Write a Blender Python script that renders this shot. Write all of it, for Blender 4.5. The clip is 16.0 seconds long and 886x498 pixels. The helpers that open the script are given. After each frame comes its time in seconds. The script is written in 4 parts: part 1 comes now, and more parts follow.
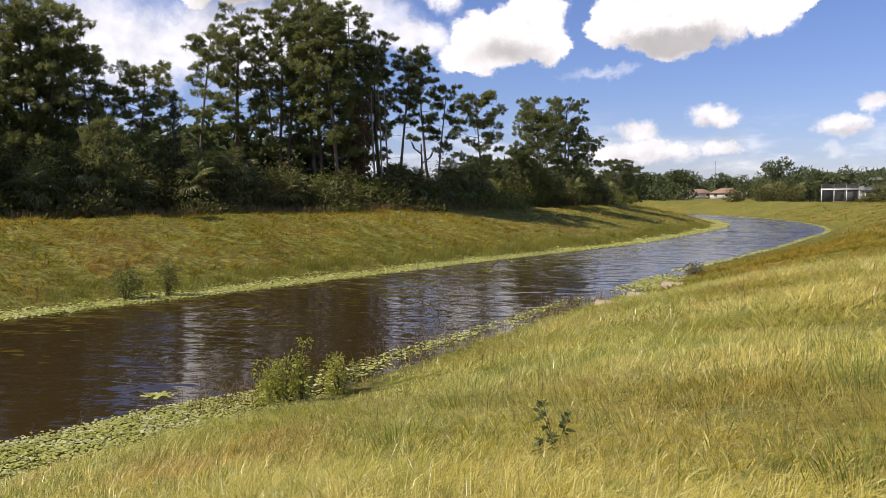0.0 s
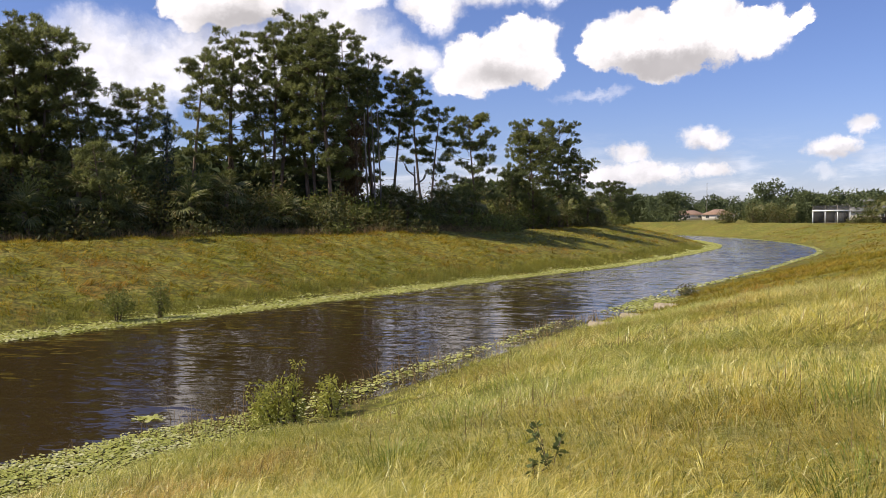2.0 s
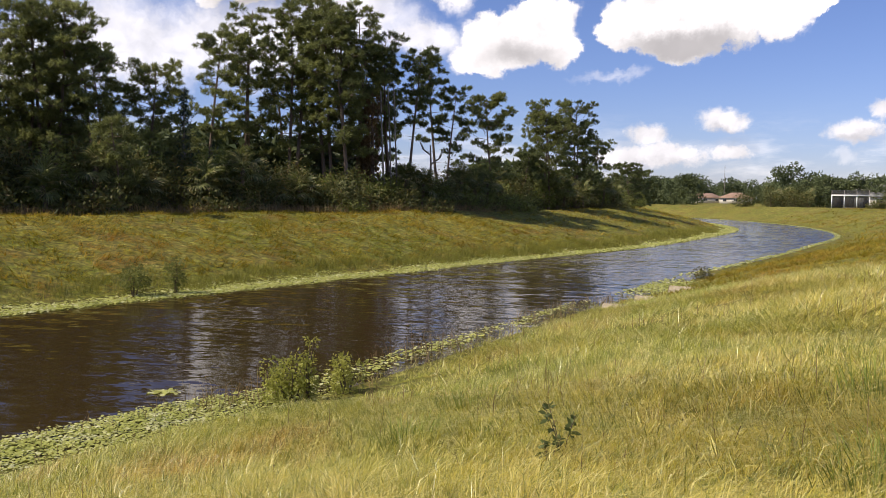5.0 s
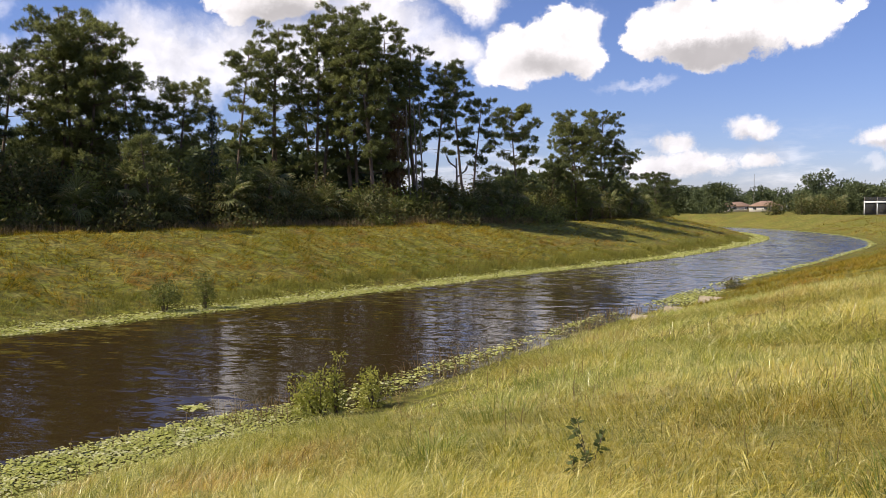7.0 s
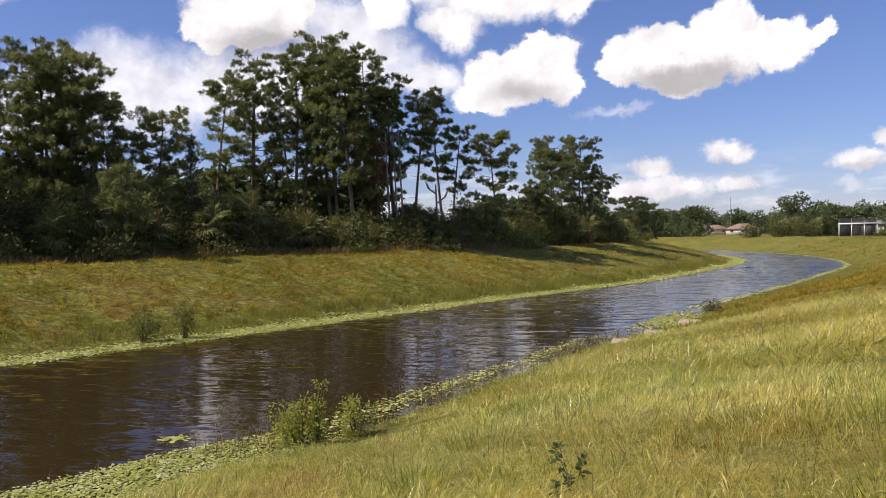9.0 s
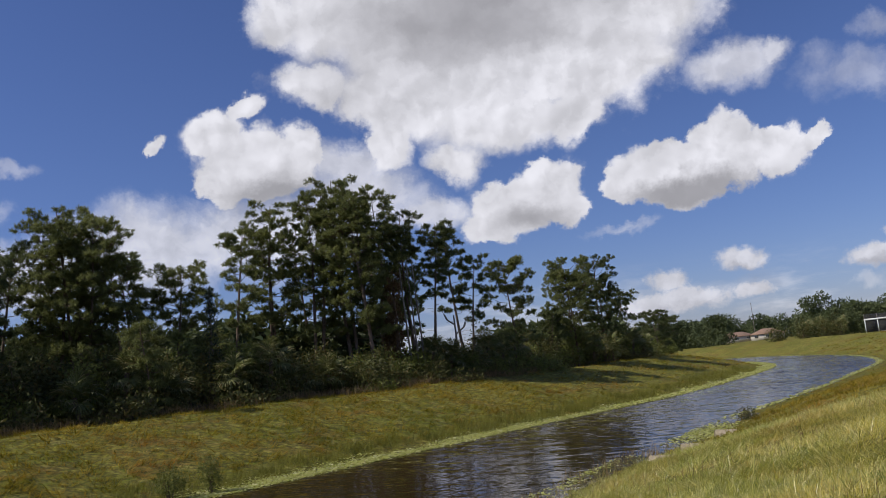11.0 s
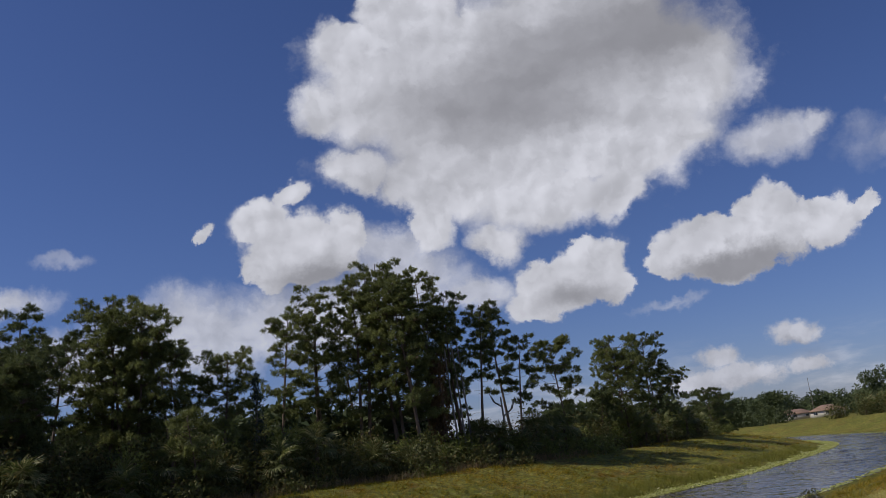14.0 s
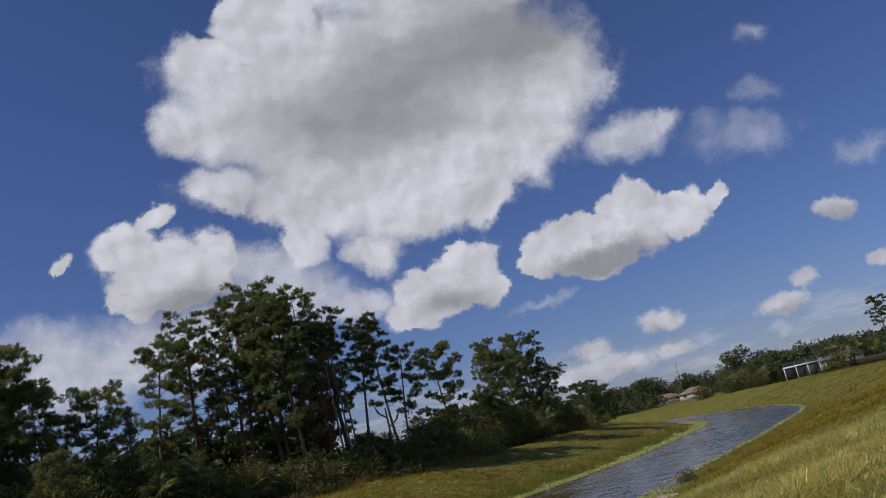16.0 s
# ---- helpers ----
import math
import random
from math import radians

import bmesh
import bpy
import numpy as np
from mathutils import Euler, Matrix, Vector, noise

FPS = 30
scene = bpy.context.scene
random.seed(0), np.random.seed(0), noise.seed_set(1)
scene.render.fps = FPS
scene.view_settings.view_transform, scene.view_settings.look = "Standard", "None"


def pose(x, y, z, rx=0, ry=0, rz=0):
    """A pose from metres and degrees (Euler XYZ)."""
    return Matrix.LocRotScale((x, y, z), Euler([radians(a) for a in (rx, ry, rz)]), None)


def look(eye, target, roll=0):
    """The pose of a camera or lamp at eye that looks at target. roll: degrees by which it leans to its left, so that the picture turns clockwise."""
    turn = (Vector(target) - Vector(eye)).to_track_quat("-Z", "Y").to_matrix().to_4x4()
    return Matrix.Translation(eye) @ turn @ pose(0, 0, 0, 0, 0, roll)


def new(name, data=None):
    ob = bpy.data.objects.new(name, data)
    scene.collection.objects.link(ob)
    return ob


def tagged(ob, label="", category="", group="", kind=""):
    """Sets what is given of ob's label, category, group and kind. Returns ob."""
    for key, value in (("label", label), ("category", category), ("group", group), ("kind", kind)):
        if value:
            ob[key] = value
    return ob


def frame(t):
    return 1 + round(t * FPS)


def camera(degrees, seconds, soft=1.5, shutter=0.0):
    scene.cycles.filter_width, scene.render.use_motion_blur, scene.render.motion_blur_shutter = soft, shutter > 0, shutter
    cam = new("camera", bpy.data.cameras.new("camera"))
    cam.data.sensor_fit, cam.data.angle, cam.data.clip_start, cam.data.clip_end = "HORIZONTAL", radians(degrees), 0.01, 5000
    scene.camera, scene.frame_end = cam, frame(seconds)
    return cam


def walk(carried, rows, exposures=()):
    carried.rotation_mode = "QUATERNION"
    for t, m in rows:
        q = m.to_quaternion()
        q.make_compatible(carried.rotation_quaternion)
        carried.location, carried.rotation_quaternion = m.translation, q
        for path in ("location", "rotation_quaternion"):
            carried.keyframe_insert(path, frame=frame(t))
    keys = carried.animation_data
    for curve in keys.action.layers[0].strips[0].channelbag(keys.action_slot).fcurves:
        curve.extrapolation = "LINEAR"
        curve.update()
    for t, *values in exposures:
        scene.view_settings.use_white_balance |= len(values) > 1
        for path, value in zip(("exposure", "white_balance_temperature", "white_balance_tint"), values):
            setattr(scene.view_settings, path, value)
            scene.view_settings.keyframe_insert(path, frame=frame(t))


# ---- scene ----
# The camera: held in the hand on the near bank, z = 0 is the water
cam = camera(55.80, 16.0, 0.8)
EYE = 4.0
ROWS = [
    (0.0, 0.000, 0.000, 0.000, -0.00, -3.63, 0.00),
    (0.5, -0.011, -0.005, 0.003, 0.29, -3.51, 0.40),
    (1.0, -0.018, 0.004, -0.006, -1.10, -2.90, 0.66),
    (1.5, 0.008, -0.021, -0.006, -0.99, -1.96, 1.10),
    (2.0, 0.000, -0.019, -0.003, -0.47, -2.14, 0.08),
    (2.5, -0.007, -0.008, -0.006, -0.30, -2.65, -0.44),
    (3.0, -0.015, 0.001, -0.012, 0.52, -3.59, -0.44),
    (3.5, -0.021, 0.002, -0.008, 0.87, -3.48, -0.84),
    (4.0, 0.003, 0.003, -0.007, 0.71, -3.80, -0.82),
    (4.2, -0.009, 0.004, -0.011, 0.54, -3.57, -0.75),
    (6.3, 0.016, 0.027, 0.011, 1.25, -3.53, -0.01),
    (6.5, 0.016, 0.044, -0.020, 1.86, -2.58, -0.09),
    (7.0, 0.017, 0.035, 0.010, 2.40, -2.71, 0.08),
    (7.5, -0.013, 0.038, 0.007, 3.23, -2.03, -0.31),
    (8.0, -0.015, 0.062, 0.010, 2.46, -2.55, -0.05),
    (8.2, 0.001, 0.016, 0.027, 1.63, -2.60, -0.04),
    (10.3, 0.022, -0.063, -0.004, 2.83, 3.19, 2.80),
    (10.5, 0.012, -0.058, -0.014, 3.79, 3.65, 3.84),
    (11.0, -0.002, -0.106, -0.062, 2.55, 8.15, 5.63),
    (11.5, -0.044, -0.016, -0.018, 5.09, 10.67, 6.94),
    (12.0, -0.007, -0.011, -0.003, 10.44, 14.38, 9.57),
    (12.5, 0.015, 0.015, 0.003, 13.98, 17.82, 12.57),
    (13.0, 0.009, 0.007, -0.001, 16.13, 15.58, 10.66),
    (13.5, -0.016, -0.003, 0.000, 9.17, 12.54, 10.46),
    (14.0, -0.007, -0.006, 0.003, 5.77, 13.99, 6.39),
    (14.2, -0.031, -0.019, 0.006, 3.27, 13.89, 9.34),
    (14.5, -0.045, -0.001, 0.020, 8.17, 14.60, 7.17),
    (14.8, -0.007, 0.044, 0.009, 9.95, 15.78, 4.30),
    (15.0, 0.007, 0.008, -0.005, 5.29, 14.67, 7.90),
    (15.5, 0.022, 0.007, 0.008, -4.41, 14.59, 12.32),
    (16.0, 0.050, 0.017, -0.011, -1.72, 13.53, 12.07),
]
EXPOSURES = [(0.0, 0.12, 6700, 11), (8.2, 0.12, 6700, 11), (10.3, -0.35, 6350, 10), (11.5, -0.66, 6100, 10), (13.0, -0.84, 6050, 10), (16.0, -0.93, 6050, 10)]
walk(cam, [(t, pose(x, y, EYE + z, 90 + pitch, roll, yaw)) for t, x, y, z, yaw, pitch, roll in ROWS], EXPOSURES)

# ---------------------------------------------------------------- sky, clouds and sun
SUN_AZIMUTH, SUN_HEIGHT = -104.0, 44.0
SKY_STRENGTH = 0.100

sun = new("sun", bpy.data.lights.new("sun", "SUN"))
sun.data.energy, sun.data.angle, sun.data.color = 5.6, radians(0.5), (1.0, 0.91, 0.75)
sun_way = Vector((math.sin(radians(SUN_AZIMUTH)) * math.cos(radians(SUN_HEIGHT)), math.cos(radians(SUN_AZIMUTH)) * math.cos(radians(SUN_HEIGHT)), math.sin(radians(SUN_HEIGHT))))
sun.matrix_world = look(sun_way * 100, (0, 0, 0))


class Nodes:
    """Short forms for a node tree."""

    def __init__(self, tree):
        self.tree = tree
        tree.nodes.clear()

    def add(self, kind, links=()):
        n = self.tree.nodes.new(kind)
        for slot, value in dict(links).items():
            self.put(n, slot, value)
        return n

    def put(self, n, slot, value):
        if isinstance(value, bpy.types.NodeSocket):
            self.tree.links.new(value, n.inputs[slot])
        else:
            n.inputs[slot].default_value = value

    def math(self, op, a, b=0.0, c=None):
        n = self.add("ShaderNodeMath", {0: a, 1: b})
        n.operation = op
        if c is not None:
            self.put(n, 2, c)
        return n.outputs[0]

    def vec(self, op, a, b=None):
        n = self.add("ShaderNodeVectorMath", {0: a})
        n.operation = op
        if b is not None:
            self.put(n, "Scale" if op == "SCALE" else 1, b)
        return n.outputs["Value" if op in ("DOT_PRODUCT", "LENGTH") else "Vector"]

    def ramp(self, value, a, b, lo=0.0, hi=1.0, kind="SMOOTHSTEP"):
        n = self.add("ShaderNodeMapRange", {"Value": value, "From Min": a, "From Max": b, "To Min": lo, "To Max": hi})
        n.interpolation_type = kind
        return n.outputs[0]

    def mix(self, fac, a, b, blend="MIX"):
        n = self.add("ShaderNodeMix")
        n.data_type, n.blend_type = "RGBA", blend
        self.put(n, 0, fac)
        for slot, value in ((6, a), (7, b)):
            self.put(n, slot, value if isinstance(value, bpy.types.NodeSocket) else (*value, 1.0))
        return n.outputs[2]

    def noise(self, vector, scale, detail=3.0, rough=0.55, colour=False):
        n = self.add("ShaderNodeTexNoise", {"Vector": vector, "Scale": scale, "Detail": detail, "Roughness": rough})
        return n.outputs["Color" if colour else 0]


world = bpy.data.worlds.new("sky")
scene.world = world
world.use_nodes = True
N = Nodes(world.node_tree)
way = N.add("ShaderNodeTexCoord").outputs["Generated"]
sky = N.add("ShaderNodeTexSky")
sky.sky_type, sky.sun_disc = "NISHITA", False
sky.sun_elevation, sky.sun_rotation = radians(SUN_HEIGHT), radians(SUN_AZIMUTH)
sky.air_density, sky.dust_density, sky.ozone_density = 1.0, 0.28, 5.5
blue = N.vec("MULTIPLY", N.vec("SCALE", sky.outputs[0], SKY_STRENGTH), (0.97, 0.92, 1.20))
# clouds are laid out on a plane that touches the sky 18 degrees up, straight ahead
MID = radians(18)
ahead = N.vec("DOT_PRODUCT", way, (0, math.cos(MID), math.sin(MID)))
safe = N.math("MAXIMUM", ahead, 0.05)
u = N.math("DIVIDE", N.vec("DOT_PRODUCT", way, (1, 0, 0)), safe)
v = N.math("DIVIDE", N.vec("DOT_PRODUCT", way, (0, -math.sin(MID), math.cos(MID))), safe)
flat = N.add("ShaderNodeCombineXYZ", {0: u, 1: v}).outputs[0]
warp = N.noise(flat, 9.0, 7.0, 0.60, True)
warp2 = N.noise(flat, 30.0, 7.0, 0.68, True)
bent = N.vec("ADD", flat, N.vec("SCALE", N.vec("SUBTRACT", warp, (0.5, 0.5, 0.5)), 0.050))
bent = N.vec("ADD", bent, N.vec("SCALE", N.vec("SUBTRACT", warp2, (0.5, 0.5, 0.5)), 0.034))
fine = N.noise(flat, 20.0, 6.0, 0.62)


def heap(rows, where):
    """A field that is above 0 inside a heap of ellipses: place (2), half axes (2), turn."""
    field = None
    for a, b, ra, rb, turn in rows:
        m = N.add("ShaderNodeMapping", {"Vector": where})
        m.vector_type = "TEXTURE"
        m.inputs["Location"].default_value = (a, b, 0)
        m.inputs["Rotation"].default_value = (0, 0, radians(turn))
        m.inputs["Scale"].default_value = (ra, rb, 1)
        inside = N.math("SUBTRACT", 1.0, N.vec("LENGTH", m.outputs[0]))
        field = inside if field is None else N.math("SMOOTH_MAX", field, inside, 0.12)
    return field


great_cloud = heap([(0.025, 0.028, 0.085, 0.055, 0), (-0.136, 0.117, 0.085, 0.073, -10), (-0.029, 0.098, 0.151, 0.118, -10), (0.101, 0.122, 0.209, 0.140, 0), (0.157, 0.059, 0.146, 0.097, -10), (-0.051, 0.007, 0.114, 0.060, -19),
                    (0.050, -0.032, 0.112, 0.044, 1), (0.228, 0.105, 0.107, 0.083, -10), (0.140, 0.251, 0.218, 0.106, -1), (-0.080, -0.043, 0.037, 0.044, -9), (-0.003, -0.070, 0.050, 0.030, -9), (0.144, -0.032, 0.051, 0.033, 11), (0.205, 0.030, 0.075, 0.045, 0),
                    (-0.155, 0.172, 0.057, 0.051, -12), (-0.076, 0.204, 0.074, 0.061, -12), (-0.194, 0.113, 0.041, 0.047, -12), (-0.157, 0.039, 0.061, 0.034, -12)], bent)
left_cloud = heap([(-0.284, -0.003, 0.046, 0.031, 6), (-0.241, 0.017, 0.024, 0.014, 5), (-0.242, -0.052, 0.084, 0.050, -9), (-0.190, -0.039, 0.036, 0.036, -9), (-0.281, -0.067, 0.042, 0.029, -9), (-0.360, -0.019, 0.010, 0.022, -29)], bent)
middle_cloud = heap([(0.107, -0.107, 0.049, 0.035, -9), (0.056, -0.133, 0.063, 0.037, 1), (0.033, -0.153, 0.050, 0.024, -9), (0.122, -0.136, 0.031, 0.030, -9)], bent)
right_cloud = heap([(0.314, -0.080, 0.053, 0.040, -11), (0.233, -0.106, 0.067, 0.034, 8), (0.251, -0.127, 0.078, 0.026, -2), (0.365, -0.093, 0.050, 0.031, 4), (0.195, -0.120, 0.034, 0.022, -11), (0.415, -0.082, 0.025, 0.013, 18), (0.300, -0.106, 0.070, 0.036, 10)], bent)
small_clouds = heap([(0.574, -0.131, 0.041, 0.018, -6), (0.622, -0.202, 0.023, 0.013, -11), (0.520, -0.207, 0.029, 0.017, 8), (0.486, -0.233, 0.048, 0.018, 3), (0.328, -0.222, 0.036, 0.019, -2),
                     (0.240, -0.243, 0.034, 0.022, -8), (0.262, -0.266, 0.085, 0.021, 0), (0.336, -0.262, 0.040, 0.015, 3), (0.215, -0.272, 0.055, 0.018, -2)], N.vec("ADD", flat, N.vec("SCALE", N.vec("SUBTRACT", bent, flat), 0.45)))
wisps = heap([(0.466, -0.017, 0.080, 0.034, -6), (0.496, 0.026, 0.038, 0.018, -10), (0.623, -0.061, 0.060, 0.022, -1), (0.476, -0.267, 0.037, 0.009, 3), (0.189, -0.170, 0.060, 0.007, 6), (0.500, 0.10, 0.03, 0.012, 0), (-0.541, -0.021, 0.050, 0.010, 3)], bent)
veils = heap([(0.326, 0.012, 0.067, 0.031, 4), (0.371, 0.021, 0.032, 0.017, 9), (-0.638, -0.067, 0.091, 0.023, -1), (-0.385, -0.135, 0.150, 0.066, -6), (-0.55, -0.160, 0.150, 0.050, -4), (-0.25, -0.135, 0.16, 0.060, -4), (-0.12, -0.095, 0.10, 0.045, -6), (-0.140, -0.058, 0.075, 0.034, -9), (-0.038, -0.125, 0.074, 0.024, -9)], bent)
thick = heap([(0.07, 0.115, 0.22, 0.075, 14), (0.20, 0.16, 0.16, 0.08, 10), (0.075, -0.150, 0.07, 0.022, 0), (0.27, -0.135, 0.09, 0.018, 6), (-0.22, -0.085, 0.08, 0.025, -5), (0.262, -0.284, 0.075, 0.012, 0), (0.486, -0.246, 0.055, 0.012, 3), (0.328, -0.236, 0.042, 0.012, 0), (0.574, -0.145, 0.045, 0.014, -5)], bent)



def billow(where):
    """Rounded puffs, as on a heap cloud's edge."""
    n = N.add("ShaderNodeTexVoronoi", {"Vector": where})
    n.voronoi_dimensions, n.feature, n.normalize = "2D", "SMOOTH_F1", False
    for key, value in (("Scale", 15.0), ("Detail", 3.0), ("Roughness", 0.5), ("Lacunarity", 2.3), ("Smoothness", 0.7)):
        n.inputs[key].default_value = value
    return n.outputs["Distance"]


puff_here = billow(bent)
soft_here = N.noise(flat, 13.0, 8.0, 0.56)
sunward = N.vec("ADD", flat, (-0.011, 0.013, 0.0))
soft_lit = N.math("SUBTRACT", N.noise(flat, 13.0, 3.0, 0.5), N.noise(sunward, 13.0, 3.0, 0.5))
puff_sunward = billow(N.vec("ADD", bent, (-0.009, 0.012, 0.0)))
ragged = N.math("ADD", N.math("MULTIPLY", N.math("SUBTRACT", fine, 0.5), 0.45), N.math("MULTIPLY", N.math("SUBTRACT", 0.55, puff_here), 0.30))
crumbs = N.math("MULTIPLY", N.math("SUBTRACT", N.noise(flat, 62.0, 5.0, 0.65), 0.5), 0.9)
heaps = N.math("MAXIMUM", N.math("MAXIMUM", great_cloud, left_cloud), N.math("MAXIMUM", middle_cloud, right_cloud))
rim = N.ramp(heaps, 0.50, 0.10)
# crisp towards the sun, frayed and thin away from it
frayed = N.ramp(N.noise(flat, 3.2, 2.0), 0.40, 0.62, 0.22, 0.62)
frayed = N.math("MAXIMUM", frayed, N.ramp(u, 0.16, 0.24, 0.0, 0.55))
frayed = N.math("MULTIPLY", frayed, N.ramp(N.math("MAXIMUM", middle_cloud, right_cloud), -0.15, 0.05, 1.0, 0.45))
dense_part = N.math("ADD", heaps, N.math("MULTIPLY", N.math("ADD", ragged, N.math("MULTIPLY", N.math("SUBTRACT", soft_here, 0.5), 0.5)), rim))
edge_soft = N.math("DIVIDE", N.math("ADD", dense_part, 0.05), frayed)
cover = N.ramp(edge_soft, 0.0, 1.0)
cover = N.math("MAXIMUM", cover, N.ramp(N.math("ADD", heaps, N.math("MULTIPLY", ragged, 1.8)), -0.14, 0.36, 0.0, 0.30))
cover = N.math("MAXIMUM", cover, N.ramp(N.math("ADD", small_clouds, N.math("ADD", ragged, crumbs)), -0.05, 0.45, 0.0, 0.95))
cover = N.math("MAXIMUM", cover, N.ramp(N.math("ADD", veils, ragged), -0.2, 0.6, 0.0, 0.78))
cover = N.math("MAXIMUM", cover, N.ramp(N.math("ADD", wisps, N.math("MULTIPLY", ragged, 2.0)), -0.2, 0.9, 0.0, 0.38))
# the sky beyond: scattered fair-weather heaps, and flat streaks low down
height = N.add("ShaderNodeSeparateXYZ", {0: way}).outputs[2]
over = N.vec("SCALE", way, N.math("DIVIDE", 1.0, N.math("ADD", N.math("MAXIMUM", height, 0.0), 0.16)))
elsewhere = N.ramp(N.noise(over, 0.9, 6.0, 0.58), 0.54, 0.66)
edge = N.math("MAXIMUM", N.ramp(N.math("ABSOLUTE", u), 0.72, 0.95), N.ramp(v, 0.33, 0.50))
edge = N.math("MAXIMUM", edge, N.ramp(ahead, 0.30, 0.15))
cover = N.math("MAXIMUM", cover, N.math("MULTIPLY", elsewhere, edge))
streak_at = N.add("ShaderNodeMapping", {"Vector": way})
streak_at.inputs["Scale"].default_value = (9.0, 9.0, 38.0)
low = N.math("MULTIPLY", N.ramp(N.noise(streak_at.outputs[0], 1.0, 5.0, 0.6), 0.44, 0.66), N.ramp(height, 0.11, 0.04))
cover = N.math("MAXIMUM", cover, N.math("MULTIPLY", low, 0.45))
slant = N.add("ShaderNodeMapping", {"Vector": bent})
slant.inputs["Rotation"].default_value, slant.inputs["Scale"].default_value = (0, 0, radians(-20)), (1.0, 2.2, 1.0)
bands = N.noise(slant.outputs[0], 7.0, 4.0, 0.45)
body = N.ramp(N.math("ADD", N.math("MULTIPLY", N.math("SUBTRACT", bands, 0.5), 1.7), thick), -0.48, 0.92)
white = N.mix(body, (1.10, 1.065, 1.095), (0.53, 0.51, 0.53))
white = N.mix(N.ramp(small_clouds, -0.25, 0.10, 0.0, 0.45), white, (0.74, 0.73, 0.80))
# billows: brighter on the side that faces the sun, above and to the left
lit = N.math("SUBTRACT", puff_sunward, puff_here)
puffs = N.math("MULTIPLY", N.ramp(lit, -0.30, 0.30, 0.91, 1.06), N.ramp(soft_lit, -0.20, 0.20, 0.85, 1.12))
puffs = N.math("ADD", N.math("MULTIPLY", puffs, N.math("SUBTRACT", 1.0, N.math("MULTIPLY", body, 0.75))), N.math("MULTIPLY", body, 0.75))
white = N.vec("SCALE", white, puffs)
ground_glow = N.mix(N.ramp(height, -0.02, 0.0), (0.10, 0.10, 0.05), N.mix(cover, blue, white))
background = N.add("ShaderNodeBackground", {"Color": ground_glow, "Strength": 1.0})
N.tree.links.new(background.outputs[0], N.add("ShaderNodeOutputWorld").inputs[0])


# ---------------------------------------------------------------- materials
def material(name):
    m = bpy.data.materials.new(name)
    m.use_nodes = True
    return m, Nodes(m.node_tree)


def finish(n, shader):
    n.tree.links.new(shader, n.add("ShaderNodeOutputMaterial").inputs[0])


def leaf_material(name, dark, light, through_light=0.35, patch=0.5, tint=None, gloss=0.35):
    """Leaves: colour varies from leaf to leaf and in patches; some light comes through."""
    m, n = material(name)
    where = n.add("ShaderNodeNewGeometry")
    each = where.outputs["Random Per Island"]
    big = n.noise(where.outputs["Position"], patch, 3.0)
    fac = n.math("ADD", n.math("MULTIPLY", each, 0.55), n.math("MULTIPLY", n.ramp(big, 0.3, 0.7), 0.45))
    colour = n.mix(fac, dark, light)
    if tint:
        colour = n.mix(n.ramp(n.math("ADD", n.math("MULTIPLY", each, 0.3), n.noise(where.outputs["Position"], patch * 2.3, 2.0)), 0.68, 0.86), colour, tint)
    front = n.add("ShaderNodeBsdfPrincipled", {"Base Color": colour, "Roughness": 0.62, "Specular IOR Level": gloss})
    back = n.add("ShaderNodeBsdfTranslucent", {"Color": colour})
    both = n.add("ShaderNodeMixShader", {0: through_light, 1: front.outputs[0], 2: back.outputs[0]})
    finish(n, both.outputs[0])
    return m


def plain_material(name, a, b, scale=6.0, rough=0.8, metal=0.0, bump=0.3, stretch=(1, 1, 1), depth=0.01):
    m, n = material(name)
    where = n.add("ShaderNodeMapping", {"Vector": n.add("ShaderNodeTexCoord").outputs["Object"]})
    where.inputs["Scale"].default_value = stretch
    big, small = n.noise(where.outputs[0], scale * 0.25, 3.0), n.noise(where.outputs[0], scale, 5.0, 0.65)
    colour = n.mix(n.math("ADD", n.math("MULTIPLY", n.ramp(big, 0.3, 0.7), 0.5), n.math("MULTIPLY", n.ramp(small, 0.3, 0.7), 0.5)), a, b)
    relief = n.add("ShaderNodeBump", {"Height": small, "Strength": bump, "Distance": depth})
    s = n.add("ShaderNodeBsdfPrincipled", {"Base Color": colour, "Roughness": rough, "Metallic": metal, "Normal": relief.outputs[0]})
    finish(n, s.outputs[0])
    return m


